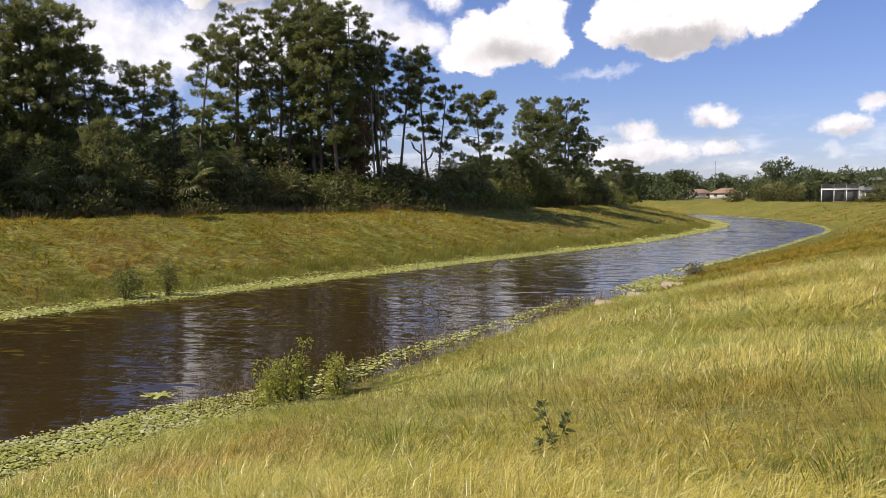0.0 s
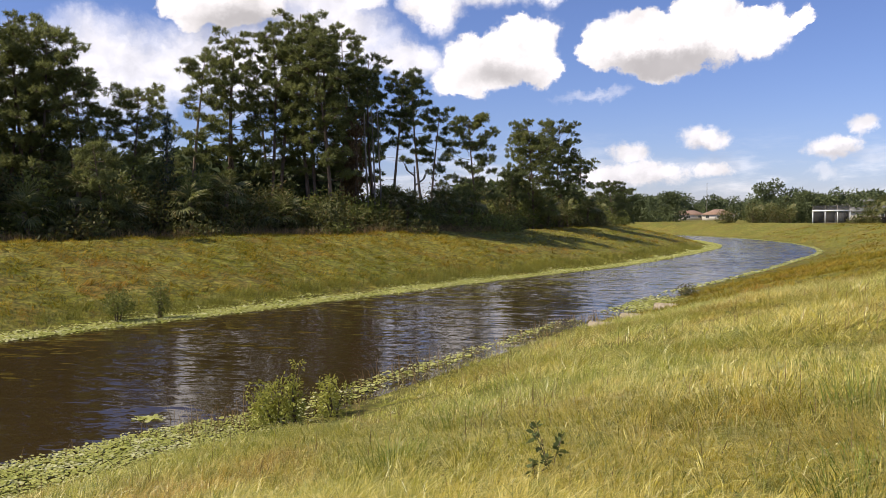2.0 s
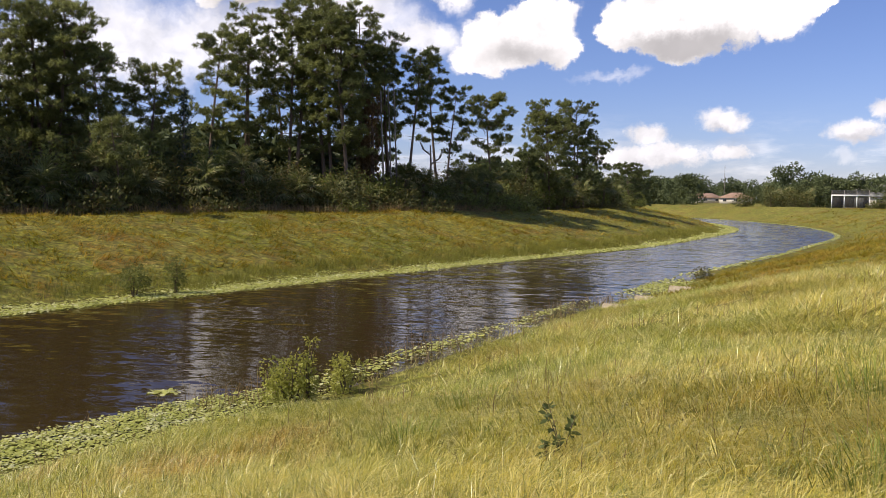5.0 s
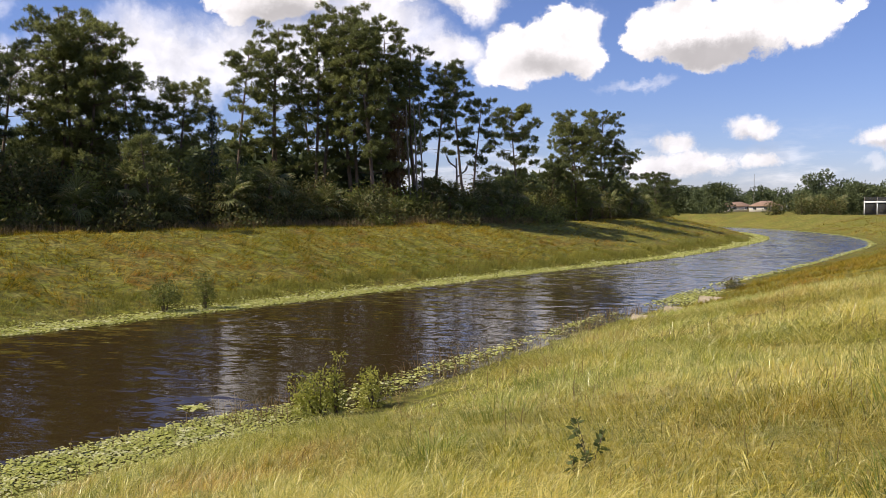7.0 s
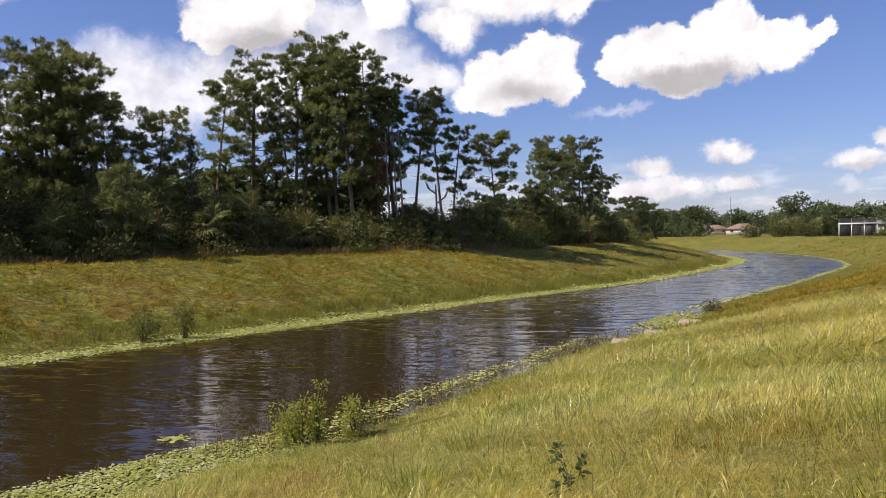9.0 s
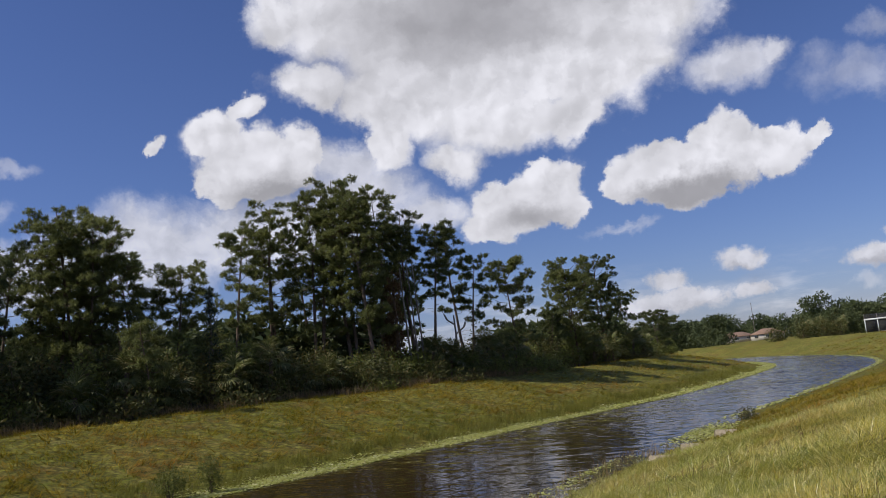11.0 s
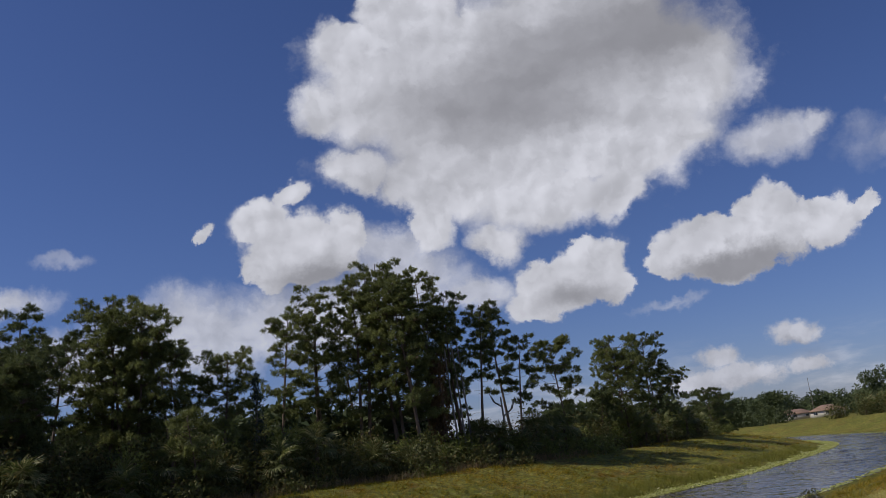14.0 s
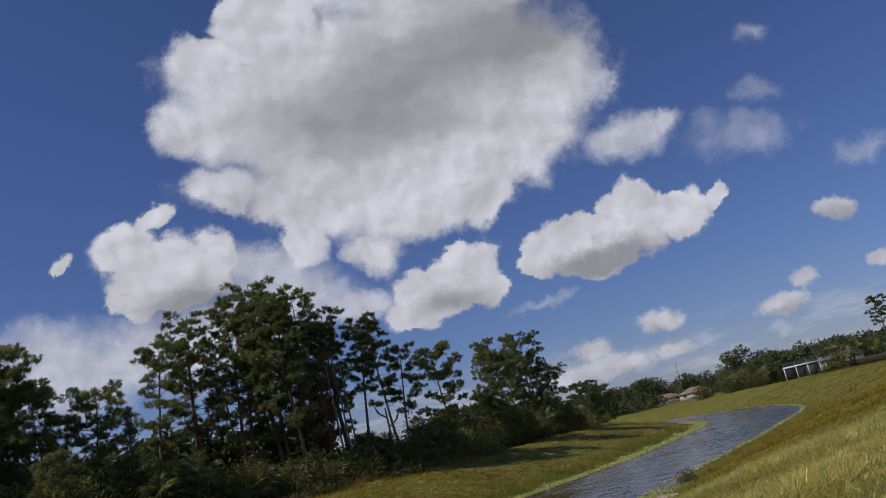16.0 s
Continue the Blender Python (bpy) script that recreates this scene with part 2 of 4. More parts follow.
def grass_colour(n, where, each=None, rich=None, pale=0.85):
    """Meadow colours: green, straw and rust in drifts some metres wide, and finer streaks."""
    drift = n.noise(where, 0.16, 4.0, 0.6)
    spot = n.noise(where, 1.1, 3.0, 0.6)
    rust = n.noise(n.vec("ADD", where, (31.0, 7.0, 0.0)), 0.33, 4.0, 0.65)
    colour = n.mix(n.ramp(drift, 0.36, 0.68), (0.280, 0.310, 0.034), (0.470, 0.405, 0.066))
    colour = n.mix(n.ramp(spot, 0.45, 0.75, 0.0, 0.75), colour, (0.60, 0.54, 0.185))
    colour = n.mix(n.ramp(rust, 0.49, 0.68, 0.0, 0.72), colour, (0.400, 0.230, 0.060))
    clump = n.noise(where, 5.0, 2.0, 0.6)
    colour = n.mix(n.ramp(clump, 0.48, 0.70, 0.0, 0.80), colour, (0.120, 0.180, 0.020))
    lush = n.noise(n.vec("ADD", where, (5.0, 61.0, 0.0)), 0.75, 3.0, 0.6)
    colour = n.mix(n.ramp(lush, 0.54, 0.70, 0.0, 0.45), colour, (0.190, 0.240, 0.030))
    if each is not None:
        colour = n.mix(n.ramp(each, 0.40, 0.0, 0.0, 0.80), colour, (0.080, 0.115, 0.012))
        colour = n.mix(n.ramp(each, 0.60, 0.95, 0.0, pale), colour, (0.72, 0.68, 0.31))
    return n.vec("MULTIPLY", colour, rich) if rich else colour


ground_mat, n = material("meadow ground")
where = n.add("ShaderNodeNewGeometry").outputs["Position"]
soil = n.mix(n.ramp(n.noise(where, 3.0, 6.0, 0.7), 0.30, 0.62, 0.25, 0.9), grass_colour(n, where), (0.075, 0.065, 0.022))
height_z = n.add("ShaderNodeSeparateXYZ", {0: where}).outputs[2]
soil = n.mix(n.ramp(height_z, 0.10, -0.15), soil, (0.035, 0.028, 0.016))
relief = n.add("ShaderNodeBump", {"Height": n.noise(where, 7.0, 6.0, 0.7), "Strength": 0.9, "Distance": 0.12})
finish(n, n.add("ShaderNodeBsdfPrincipled", {"Base Color": soil, "Roughness": 0.95, "Normal": relief.outputs[0], "Specular IOR Level": 0.1}).outputs[0])

def grass_material(name, rich, pale, shine=0.6):
    m, n = material(name)
    geo = n.add("ShaderNodeNewGeometry")
    colour = grass_colour(n, geo.outputs["Position"], geo.outputs["Random Per Island"], rich, pale)
    front = n.add("ShaderNodeBsdfPrincipled", {"Base Color": colour, "Roughness": 0.36, "Specular IOR Level": shine})
    back = n.add("ShaderNodeBsdfTranslucent", {"Color": colour})
    finish(n, n.add("ShaderNodeMixShader", {0: 0.42, 1: front.outputs[0], 2: back.outputs[0]}).outputs[0])
    return m


grass_mat = grass_material("sunlit long grass", (1.30, 1.23, 1.10), 0.82, 0.85)
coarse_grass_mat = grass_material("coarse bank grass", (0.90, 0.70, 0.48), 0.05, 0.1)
water_mat, n = material("canal water")
where = n.add("ShaderNodeNewGeometry").outputs["Position"]


def wave_slope(n, where, long, short, turn, size, detail=2.0):
    """Slopes of a train of ripples: crests of that length and spacing, in metres."""
    at = n.add("ShaderNodeMapping", {"Vector": where})
    at.vector_type = "TEXTURE"
    at.inputs["Rotation"].default_value, at.inputs["Scale"].default_value = (0, 0, radians(turn)), (long, short, 1.0)
    both = n.vec("SUBTRACT", n.noise(at.outputs[0], 1.0, detail, 0.55, True), (0.5, 0.5, 0.5))
    return n.vec("MULTIPLY", both, (size * 0.45, size, 0.0))


# ripple slopes ramped up further on, so far water reflects higher, bluer sky
open_water = n.ramp(n.add("ShaderNodeSeparateXYZ", {0: where}).outputs[1], 26.0, 85.0, 0.54, 1.95)
gust = n.math("MULTIPLY", n.ramp(n.noise(where, 0.10, 3.0), 0.36, 0.64, 0.75, 1.15), open_water)
slope = n.vec("ADD", wave_slope(n, where, 1.3, 0.33, -14, 0.46), wave_slope(n, where, 0.40, 0.13, -4, 0.40))
slope = n.vec("ADD", slope, wave_slope(n, where, 4.0, 1.1, -20, 0.12))
# wind ripples; mean normal tilted towards the near bank to lift the reflections
facing = n.vec("NORMALIZE", n.vec("ADD", n.vec("SCALE", n.vec("ADD", slope, (0.018, -0.042, 0.0)), gust), (0.0, 0.0, 1.0)))
finish(n, n.add("ShaderNodeBsdfPrincipled", {"Base Color": (0.034, 0.022, 0.008, 1), "Roughness": 0.03, "Specular IOR Level": 0.42, "IOR": 1.33, "Normal": facing}).outputs[0])

bark_mat = plain_material("pine bark", (0.075, 0.052, 0.036), (0.20, 0.145, 0.105), 7.0, 0.9, 0.0, 0.8, (1, 1, 0.3), 0.03)
grey_bark_mat = plain_material("grey dead wood", (0.11, 0.095, 0.08), (0.26, 0.23, 0.20), 9.0, 0.9, 0.0, 0.6, (1, 1, 0.2), 0.02)
twig_mat = plain_material("twigs", (0.07, 0.05, 0.03), (0.16, 0.12, 0.08), 9.0, 0.9)
needle_mat = leaf_material("pine needles", (0.102, 0.122, 0.040), (0.295, 0.308, 0.100), 0.46, 0.35)
needle_dark_mat = leaf_material("dark pine needles", (0.060, 0.080, 0.030), (0.190, 0.212, 0.075), 0.42, 0.35)
cedar_mat = leaf_material("cedar sprays", (0.022, 0.040, 0.030), (0.050, 0.075, 0.050), 0.2, 0.6)
shrub_mat = leaf_material("broad leaves", (0.040, 0.050, 0.014), (0.165, 0.168, 0.045), 0.35, 0.45, (0.16, 0.12, 0.035))
shrub_light_mat = leaf_material("light broad leaves", (0.085, 0.110, 0.020), (0.250, 0.265, 0.060), 0.35, 0.45)
bank_leaf_mat = leaf_material("sunny bank leaves", (0.200, 0.220, 0.035), (0.460, 0.450, 0.100), 0.42, 1.5)
field_bush_mat = leaf_material("bank bush leaves", (0.070, 0.088, 0.018), (0.250, 0.255, 0.060), 0.35, 3.0)
weed_leaf_mat = leaf_material("weed leaves", (0.050, 0.070, 0.022), (0.150, 0.175, 0.060), 0.35, 3.0, None, 0.15)
vine_mat = leaf_material("dry vine leaves", (0.100, 0.060, 0.028), (0.220, 0.140, 0.065), 0.3, 0.8)
palm_mat = leaf_material("palm fronds", (0.055, 0.078, 0.020), (0.215, 0.225, 0.070), 0.35, 0.6, (0.34, 0.29, 0.13), 0.45)
pad_mat = leaf_material("floating leaves", (0.330, 0.360, 0.065), (0.580, 0.570, 0.170), 0.32, 0.9, (0.66, 0.65, 0.36), 0.5)
tuft_mat = leaf_material("green tuft blades", (0.150, 0.200, 0.028), (0.400, 0.430, 0.100), 0.4, 1.2)
foot_mat = leaf_material("rank bank grass", (0.110, 0.118, 0.016), (0.330, 0.310, 0.055), 0.35, 0.5)
straw_mat = leaf_material("dry stalks", (0.150, 0.095, 0.045), (0.360, 0.260, 0.120), 0.3, 0.8)
wood_far_mat = leaf_material("far woods leaves", (0.040, 0.062, 0.026), (0.150, 0.175, 0.070), 0.3, 0.07)
stucco_mat = plain_material("pale stucco", (0.52, 0.47, 0.40), (0.62, 0.57, 0.50), 2.0, 0.9)
white_wall_mat = plain_material("white stucco", (0.70, 0.69, 0.66), (0.80, 0.79, 0.76), 2.0, 0.9)
tile_mat = plain_material("brown roof shingle", (0.20, 0.125, 0.085), (0.32, 0.21, 0.15), 2.5, 0.9)
grey_roof_mat = plain_material("grey roof shingle", (0.17, 0.17, 0.17), (0.28, 0.28, 0.28), 2.5, 0.9)
white_metal_mat = plain_material("white aluminium", (0.74, 0.74, 0.74), (0.82, 0.82, 0.82), 4.0, 0.45, 0.0, 0.05)
dark_fence_mat = plain_material("dark stained wood", (0.035, 0.025, 0.018), (0.075, 0.055, 0.042), 6.0, 0.85)
pipe_mat = plain_material("weathered concrete pipe", (0.24, 0.19, 0.12), (0.42, 0.35, 0.25), 7.0, 0.9, 0.0, 0.5)
glass_mat, n = material("window glass")
finish(n, n.add("ShaderNodeBsdfPrincipled", {"Base Color": (0.03, 0.035, 0.04, 1), "Roughness": 0.08}).outputs[0])
screen_mat, n = material("insect screen")
finish(n, n.add("ShaderNodeMixShader", {0: 0.6, 1: n.add("ShaderNodeBsdfTransparent").outputs[0], 2: n.add("ShaderNodeBsdfDiffuse", {"Color": (0.05, 0.05, 0.05, 1)}).outputs[0]}).outputs[0])


# ---------------------------------------------------------------- building helpers
def tri_mesh(name, verts, tris, mat):
    """A mesh from arrays of corners and triangles."""
    verts, tris = np.asarray(verts, np.float32), np.asarray(tris, np.int32)
    me = bpy.data.meshes.new(name)
    me.vertices.add(len(verts))
    me.vertices.foreach_set("co", verts.ravel())
    me.loops.add(len(tris) * 3)
    me.loops.foreach_set("vertex_index", tris.ravel())
    me.polygons.add(len(tris))
    me.polygons.foreach_set("loop_start", np.arange(0, len(tris) * 3, 3, dtype=np.int32))
    me.update(calc_edges=True)
    me.materials.append(mat)
    return me


class Heap:
    """Gathers pieces of triangles for one mesh."""

    def __init__(self):
        self.verts, self.tris, self.count = [], [], 0

    def add(self, verts, tris):
        verts = np.asarray(verts, float).reshape(-1, 3)
        self.verts.append(verts)
        self.tris.append(np.asarray(tris, int).reshape(-1, 3) + self.count)
        self.count += len(verts)

    def mesh(self, name, mat):
        return tri_mesh(name, np.concatenate(self.verts), np.concatenate(self.tris), mat)

    def tube(self, points, radii, sides=6):
        """A tapered limb along points."""
        points = np.asarray(points, float)
        way = np.gradient(points, axis=0)
        way /= np.linalg.norm(way, axis=1)[:, None] + 1e-9
        side = np.cross(way, (0.31, 0.95, 0.07))
        side /= np.linalg.norm(side, axis=1)[:, None] + 1e-9
        other = np.cross(way, side)
        a = np.arange(sides) * 2 * math.pi / sides
        ring = points[:, None] + np.asarray(radii, float)[:, None, None] * (side[:, None] * np.cos(a)[None, :, None] + other[:, None] * np.sin(a)[None, :, None])
        i, j = np.meshgrid(np.arange(len(points) - 1), np.arange(sides), indexing="ij")
        p, q = i * sides + j, i * sides + (j + 1) % sides
        r, s = p + sides, q + sides
        self.add(ring.reshape(-1, 3), np.stack([p, q, s, p, s, r], -1).reshape(-1, 3))

    def box(self, lo, hi):
        (x0, y0, z0), (x1, y1, z1) = lo, hi
        v = [(x0, y0, z0), (x1, y0, z0), (x1, y1, z0), (x0, y1, z0), (x0, y0, z1), (x1, y0, z1), (x1, y1, z1), (x0, y1, z1)]
        q = [(0, 3, 2, 1), (4, 5, 6, 7), (0, 1, 5, 4), (1, 2, 6, 5), (2, 3, 7, 6), (3, 0, 4, 7)]
        self.add(v, [t for a, b, c, d in q for t in ((a, b, c), (a, c, d))])

    def spikes(self, base, way, length, width, rng):
        """Thin pointed leaves: base (n, 3), way (n, 3) of unit length."""
        n = len(base)
        side = np.cross(way, rng.normal(size=(n, 3)))
        side /= np.linalg.norm(side, axis=1)[:, None] + 1e-9
        w, l = np.broadcast_to(width, n)[:, None], np.broadcast_to(length, n)[:, None]
        mid = base + way * l * 0.45
        v = np.stack([base, mid - side * w / 2, mid + side * w / 2, base + way * l], 1).reshape(-1, 3)
        k = np.arange(n)[:, None] * 4
        self.add(v, np.concatenate([k + (0, 1, 2), k + (1, 3, 2)], 1))

    def spikes_small(self, base, way, length, width, rng):
        n = len(base)
        side = np.cross(way, rng.normal(size=(n, 3)))
        side /= np.linalg.norm(side, axis=1)[:, None] + 1e-9
        w, l = np.broadcast_to(width, n)[:, None], np.broadcast_to(length, n)[:, None]
        v = np.stack([base - side * w / 2, base + side * w / 2, base + way * l], 1).reshape(-1, 3)
        self.add(v, np.arange(n * 3).reshape(-1, 3))


def empty(name, x, y, z, turn=0.0):
    ob = new(name)
    ob.matrix_world = pose(x, y, z, 0, 0, turn)
    return ob


def part(name, data, parent, label=""):
    ob = new(name, data)
    ob.parent = parent
    return tagged(ob, label) if label else ob


def unit(rng, n):
    d = rng.normal(size=(n, 3))
    return d / np.linalg.norm(d, axis=1)[:, None]


# ---------------------------------------------------------------- the lie of the land
def spline(points, steps=12):
    """A smooth line through points."""
    p = np.array([2 * np.array(points[0]) - points[1], *points, 2 * np.array(points[-1]) - points[-2]], float)
    out = []
    for a, b, c, d in zip(p, p[1:], p[2:], p[3:]):
        for t in np.arange(steps) / steps:
            out.append(0.5 * (2 * b + (c - a) * t + (2 * a - 5 * b + 4 * c - d) * t * t + (3 * b - a - 3 * c + d) * t ** 3))
    return np.array(out + [p[-2]])


FAR_SHORE = spline([(-62, -40), (-36, -4), (-14.4, 26.7), (-6.0, 38.6), (2.4, 51.0), (9.5, 60.5), (16.8, 71.0), (28.1, 91.3), (38.0, 112.0), (42.5, 128.0), (45.0, 148.0), (44.0, 172.0), (34.0, 200.0), (10.0, 235.0), (-40.0, 275.0)])
NEAR_SHORE = spline([(-50, -46), (-24.5, -12), (-7.0, 13.0), (-3.6, 16.8), (0.1, 23.2), (4.0, 30.4), (8.0, 36.6), (12.5, 44.5), (21.3, 57.5), (32.7, 76.0), (45.4, 98.5), (54.0, 126.0), (57.5, 156.0), (55.5, 182.0), (44.0, 212.0), (20.0, 246.0), (-32.0, 290.0)])
CREST, RISE, SHELF = 14.0, 2.72, 1.7


def line_distance(x, y, line):
    best = np.full(x.shape, 1e9)
    for (ax, ay), (bx, by) in zip(line[:-1], line[1:]):
        dx, dy = bx - ax, by - ay
        k = np.clip(((x - ax) * dx + (y - ay) * dy) / (dx * dx + dy * dy), 0, 1)
        best = np.minimum(best, np.hypot(x - ax - k * dx, y - ay - k * dy))
    return best


def inside(x, y, ring):
    hit = np.zeros(x.shape, bool)
    for (ax, ay), (bx, by) in zip(ring, np.roll(ring, -1, 0)):
        cross = ((ay > y) != (by > y)) & (x < (bx - ax) * (y - ay) / (by - ay + 1e-12) + ax)
        hit ^= cross
    return hit


CANAL = np.concatenate([FAR_SHORE, NEAR_SHORE[::-1]])


def shore_distance(x, y):
    """Metres from the water's edge (minus: over the water), and whether the far shore is the nearer one."""
    x, y = np.asarray(x, float), np.asarray(y, float)
    far, near = line_distance(x, y, FAR_SHORE[::3]), line_distance(x, y, NEAR_SHORE[::3])
    s = np.minimum(far, near)
    return np.where(inside(x, y, CANAL), -s, s), far < near


def ripple_height(x, y):
    return 0.05 * np.sin(x * 0.9 + 1.3 * np.sin(y * 0.37)) + 0.05 * np.sin(y * 0.8 + 1.7 * np.sin(x * 0.29)) + 0.03 * np.sin(x * 2.3 + y * 1.9)


def land(x, y, s=None):
    """Height of the ground."""
    x, y = np.asarray(x, float), np.asarray(y, float)
    if s is None:
        s = shore_distance(x, y)[0]
    t = np.clip((s - SHELF) / (CREST - SHELF), 0, 1)
    up = RISE * (1.10 * t - 0.10 * t ** 3) - 0.12 * np.clip((s - CREST) / 25, 0, 1) + 0.10 * np.clip(s / SHELF, 0, 1) - 0.06
    # the near bank is steeper at its foot further along
    steep = (y > 46) & (x > np.minimum(0.55 * y - 15, 50))
    up = up + np.where(steep, 0.10 * (np.clip(s / 0.4, 0, 1) - np.clip(s / SHELF, 0, 1)), 0)
    k = np.clip((s - SHELF) / 3, 0, 1)
    return np.where(s > 0, up + ripple_height(x, y) * k, np.maximum(-1.4, 0.45 * s - 0.06))


def land_at(x, y):
    return float(land(np.array([x]), np.array([y]))[0])


def axis(lo, hi, step, reach):
    fine_part = np.arange(lo, hi + step / 2, step)
    grow = [step * 1.35 ** k for k in range(1, 40)]
    out = np.cumsum(grow)
    out = out[out < reach]
    return np.concatenate([lo - out[::-1], fine_part, hi + out])


gx, gy = axis(-46, 66, 0.8, 2500), axis(-8, 170, 0.8, 2500)
X, Y = np.meshgrid(gx, gy)
Z = land(X, Y)
k = np.arange(len(gy) - 1)[:, None] * len(gx) + np.arange(len(gx) - 1)[None]
w = len(gx)
tris = np.stack([k, k + 1, k + w + 1, k, k + w + 1, k + w], -1).reshape(-1, 3)
me = tri_mesh("ground", np.stack([X, Y, Z], -1).reshape(-1, 3), tris, ground_mat)
me.polygons.foreach_set("use_smooth", np.ones(len(me.polygons), bool))
ground = tagged(new("ground", me), "grassy canal banks and flat meadow of green and straw grass", "ground", kind="structure")

wx, wy = np.linspace(-75, 80, 12), np.linspace(-60, 300, 24)
X, Y = np.meshgrid(wx, wy)
k = np.arange(23)[:, None] * 12 + np.arange(11)[None]
water = tagged(new("water", tri_mesh("water", np.stack([X, Y, 0 * X], -1).reshape(-1, 3), np.stack([k, k + 1, k + 13, k, k + 13, k + 12], -1).reshape(-1, 3), water_mat)),
               "dark brown canal water rippled by the wind", "water", kind="structure")

# ---------------------------------------------------------------- grass
rng = np.random.default_rng(4)


def blades(heap, x, y, z, length, width, lean, turn, rng, joints=True):
    """Grass blades that bend over: one triangle, or three where joints are wanted."""
    n = len(x)
    base = np.stack([x, y, z - 0.03], 1)
    over = np.stack([np.cos(turn), np.sin(turn), np.zeros(n)], 1)
    a = rng.uniform(0, 2 * math.pi, n)
    side = np.stack([np.cos(a), np.sin(a), np.zeros(n)], 1) * (width / 2)[:, None]
    up = np.array((0, 0, 1.0))
    mid = base + up * (length * 0.55)[:, None] + over * (length * lean * 0.28)[:, None]
    tip = base + up * (length * (1.0 - 0.42 * lean))[:, None] + over * (length * lean * 0.95)[:, None]
    if joints:
        v = np.stack([base - side, base + side, mid - side * 0.8, mid + side * 0.8, tip], 1).reshape(-1, 3)
        k = np.arange(n)[:, None] * 5
        heap.add(v, np.concatenate([k + (0, 1, 3), k + (0, 3, 2), k + (2, 3, 4)], 1))
    else:
        v = np.stack([base - side, base + side, tip], 1).reshape(-1, 3)
        heap.add(v, np.arange(n * 3).reshape(-1, 3))


def scatter(n, r0, r1, a0, a1):
    r = np.sqrt(rng.uniform(r0 * r0, r1 * r1, n))
    a = np.radians(rng.uniform(a0, a1, n))
    return r * np.sin(a), r * np.cos(a)


def sward(name, n, r0, r1, a0, a1, tall, wide, joints, label, tuft=14, spread=0.07, mat=None):
    """Grass over a ring of the meadow, taller and shorter in drifts, combed over by the wind."""
    x, y = scatter(max(1, n // tuft), r0, r1, a0, a1)
    comb = rng.normal(-0.5, 0.9, len(x)) + 1.5 * np.sin(x * 0.7 + y * 0.5)
    tuft_tall = rng.uniform(0.7, 1.3, len(x))
    x, y, comb, tuft_tall = np.repeat(x, tuft), np.repeat(y, tuft), np.repeat(comb, tuft), np.repeat(tuft_tall, tuft)
    away, q = rng.uniform(0, 6.28, len(x)), spread * np.sqrt(rng.uniform(0, 1, len(x)))
    x, y = x + np.cos(away) * q, y + np.sin(away) * q
    s, far = shore_distance(x, y)
    start = np.where(far, 1.75, np.where(y < 17.5, 2.1, 0.45))
    keep = s > start + rng.uniform(-0.3, 0.4, len(s))
    x, y, s, comb, away, tuft_tall = x[keep], y[keep], s[keep], comb[keep], away[keep], tuft_tall[keep]
    low = np.clip((s - start[keep]) / 1.6, 0.45, 1)
    drift = np.sin(x * 0.55 + 2 * np.sin(y * 0.23)) * np.sin(y * 0.48 + 1.6 * np.sin(x * 0.31)) * 0.5 + 0.5
    length = tall * rng.uniform(0.55, 1.2, len(x)) * (0.70 + 0.6 * drift) * tuft_tall * low
    width = wide * rng.uniform(0.6, 1.3, len(x))
    lean = np.clip(rng.normal(1.1, 0.35, len(x)), 0.05, 1.7)
    turn = np.arctan2(np.sin(comb) + 0.75 * np.sin(away), np.cos(comb) + 0.75 * np.cos(away)) + rng.normal(0, 0.25, len(x))
    h = Heap()
    blades(h, x, y, land(x, y, s), length, width, lean, turn, rng, joints)
    return tagged(new(name, h.mesh(name, mat or grass_mat)), label, "grass", kind="stuff")


sward("grass", 135000, 1.9, 6.5, -40, 40, 0.30, 0.0058, True, "long green and straw-coloured grass combed over by the wind", 22, 0.055)
sward("grass", 150000, 6.5, 14, -40, 40, 0.32, 0.0072, True, "long green and straw-coloured grass on the sloping bank", 18, 0.09)
sward("grass", 165000, 14, 32, -14, 46, 0.36, 0.019, False, "long yellowish grass on the canal bank", 14, 0.14)
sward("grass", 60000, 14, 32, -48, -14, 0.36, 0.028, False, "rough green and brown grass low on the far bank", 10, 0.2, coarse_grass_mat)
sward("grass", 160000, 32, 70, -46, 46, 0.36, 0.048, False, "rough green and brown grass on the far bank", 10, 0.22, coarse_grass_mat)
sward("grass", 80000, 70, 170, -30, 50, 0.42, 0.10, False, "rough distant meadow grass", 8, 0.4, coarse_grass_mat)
sward("grass", 20000, 1.2, 26, 48, 312, 0.36, 0.02, False, "long grass on the bank")


# ---------------------------------------------------------------- trees
def stem(rng, height, sway, count=10):
    """A trunk's line: upright, slightly bent."""
    t = np.linspace(0, 1, count)
    a, b = rng.uniform(0, 6.28, 2)
    return np.stack([sway * (np.sin(t * 2.6 + a) - math.sin(a)) + rng.normal(0, 0.02, count) * t, sway * (np.sin(t * 2.2 + b) - math.sin(b)), t * height], 1)


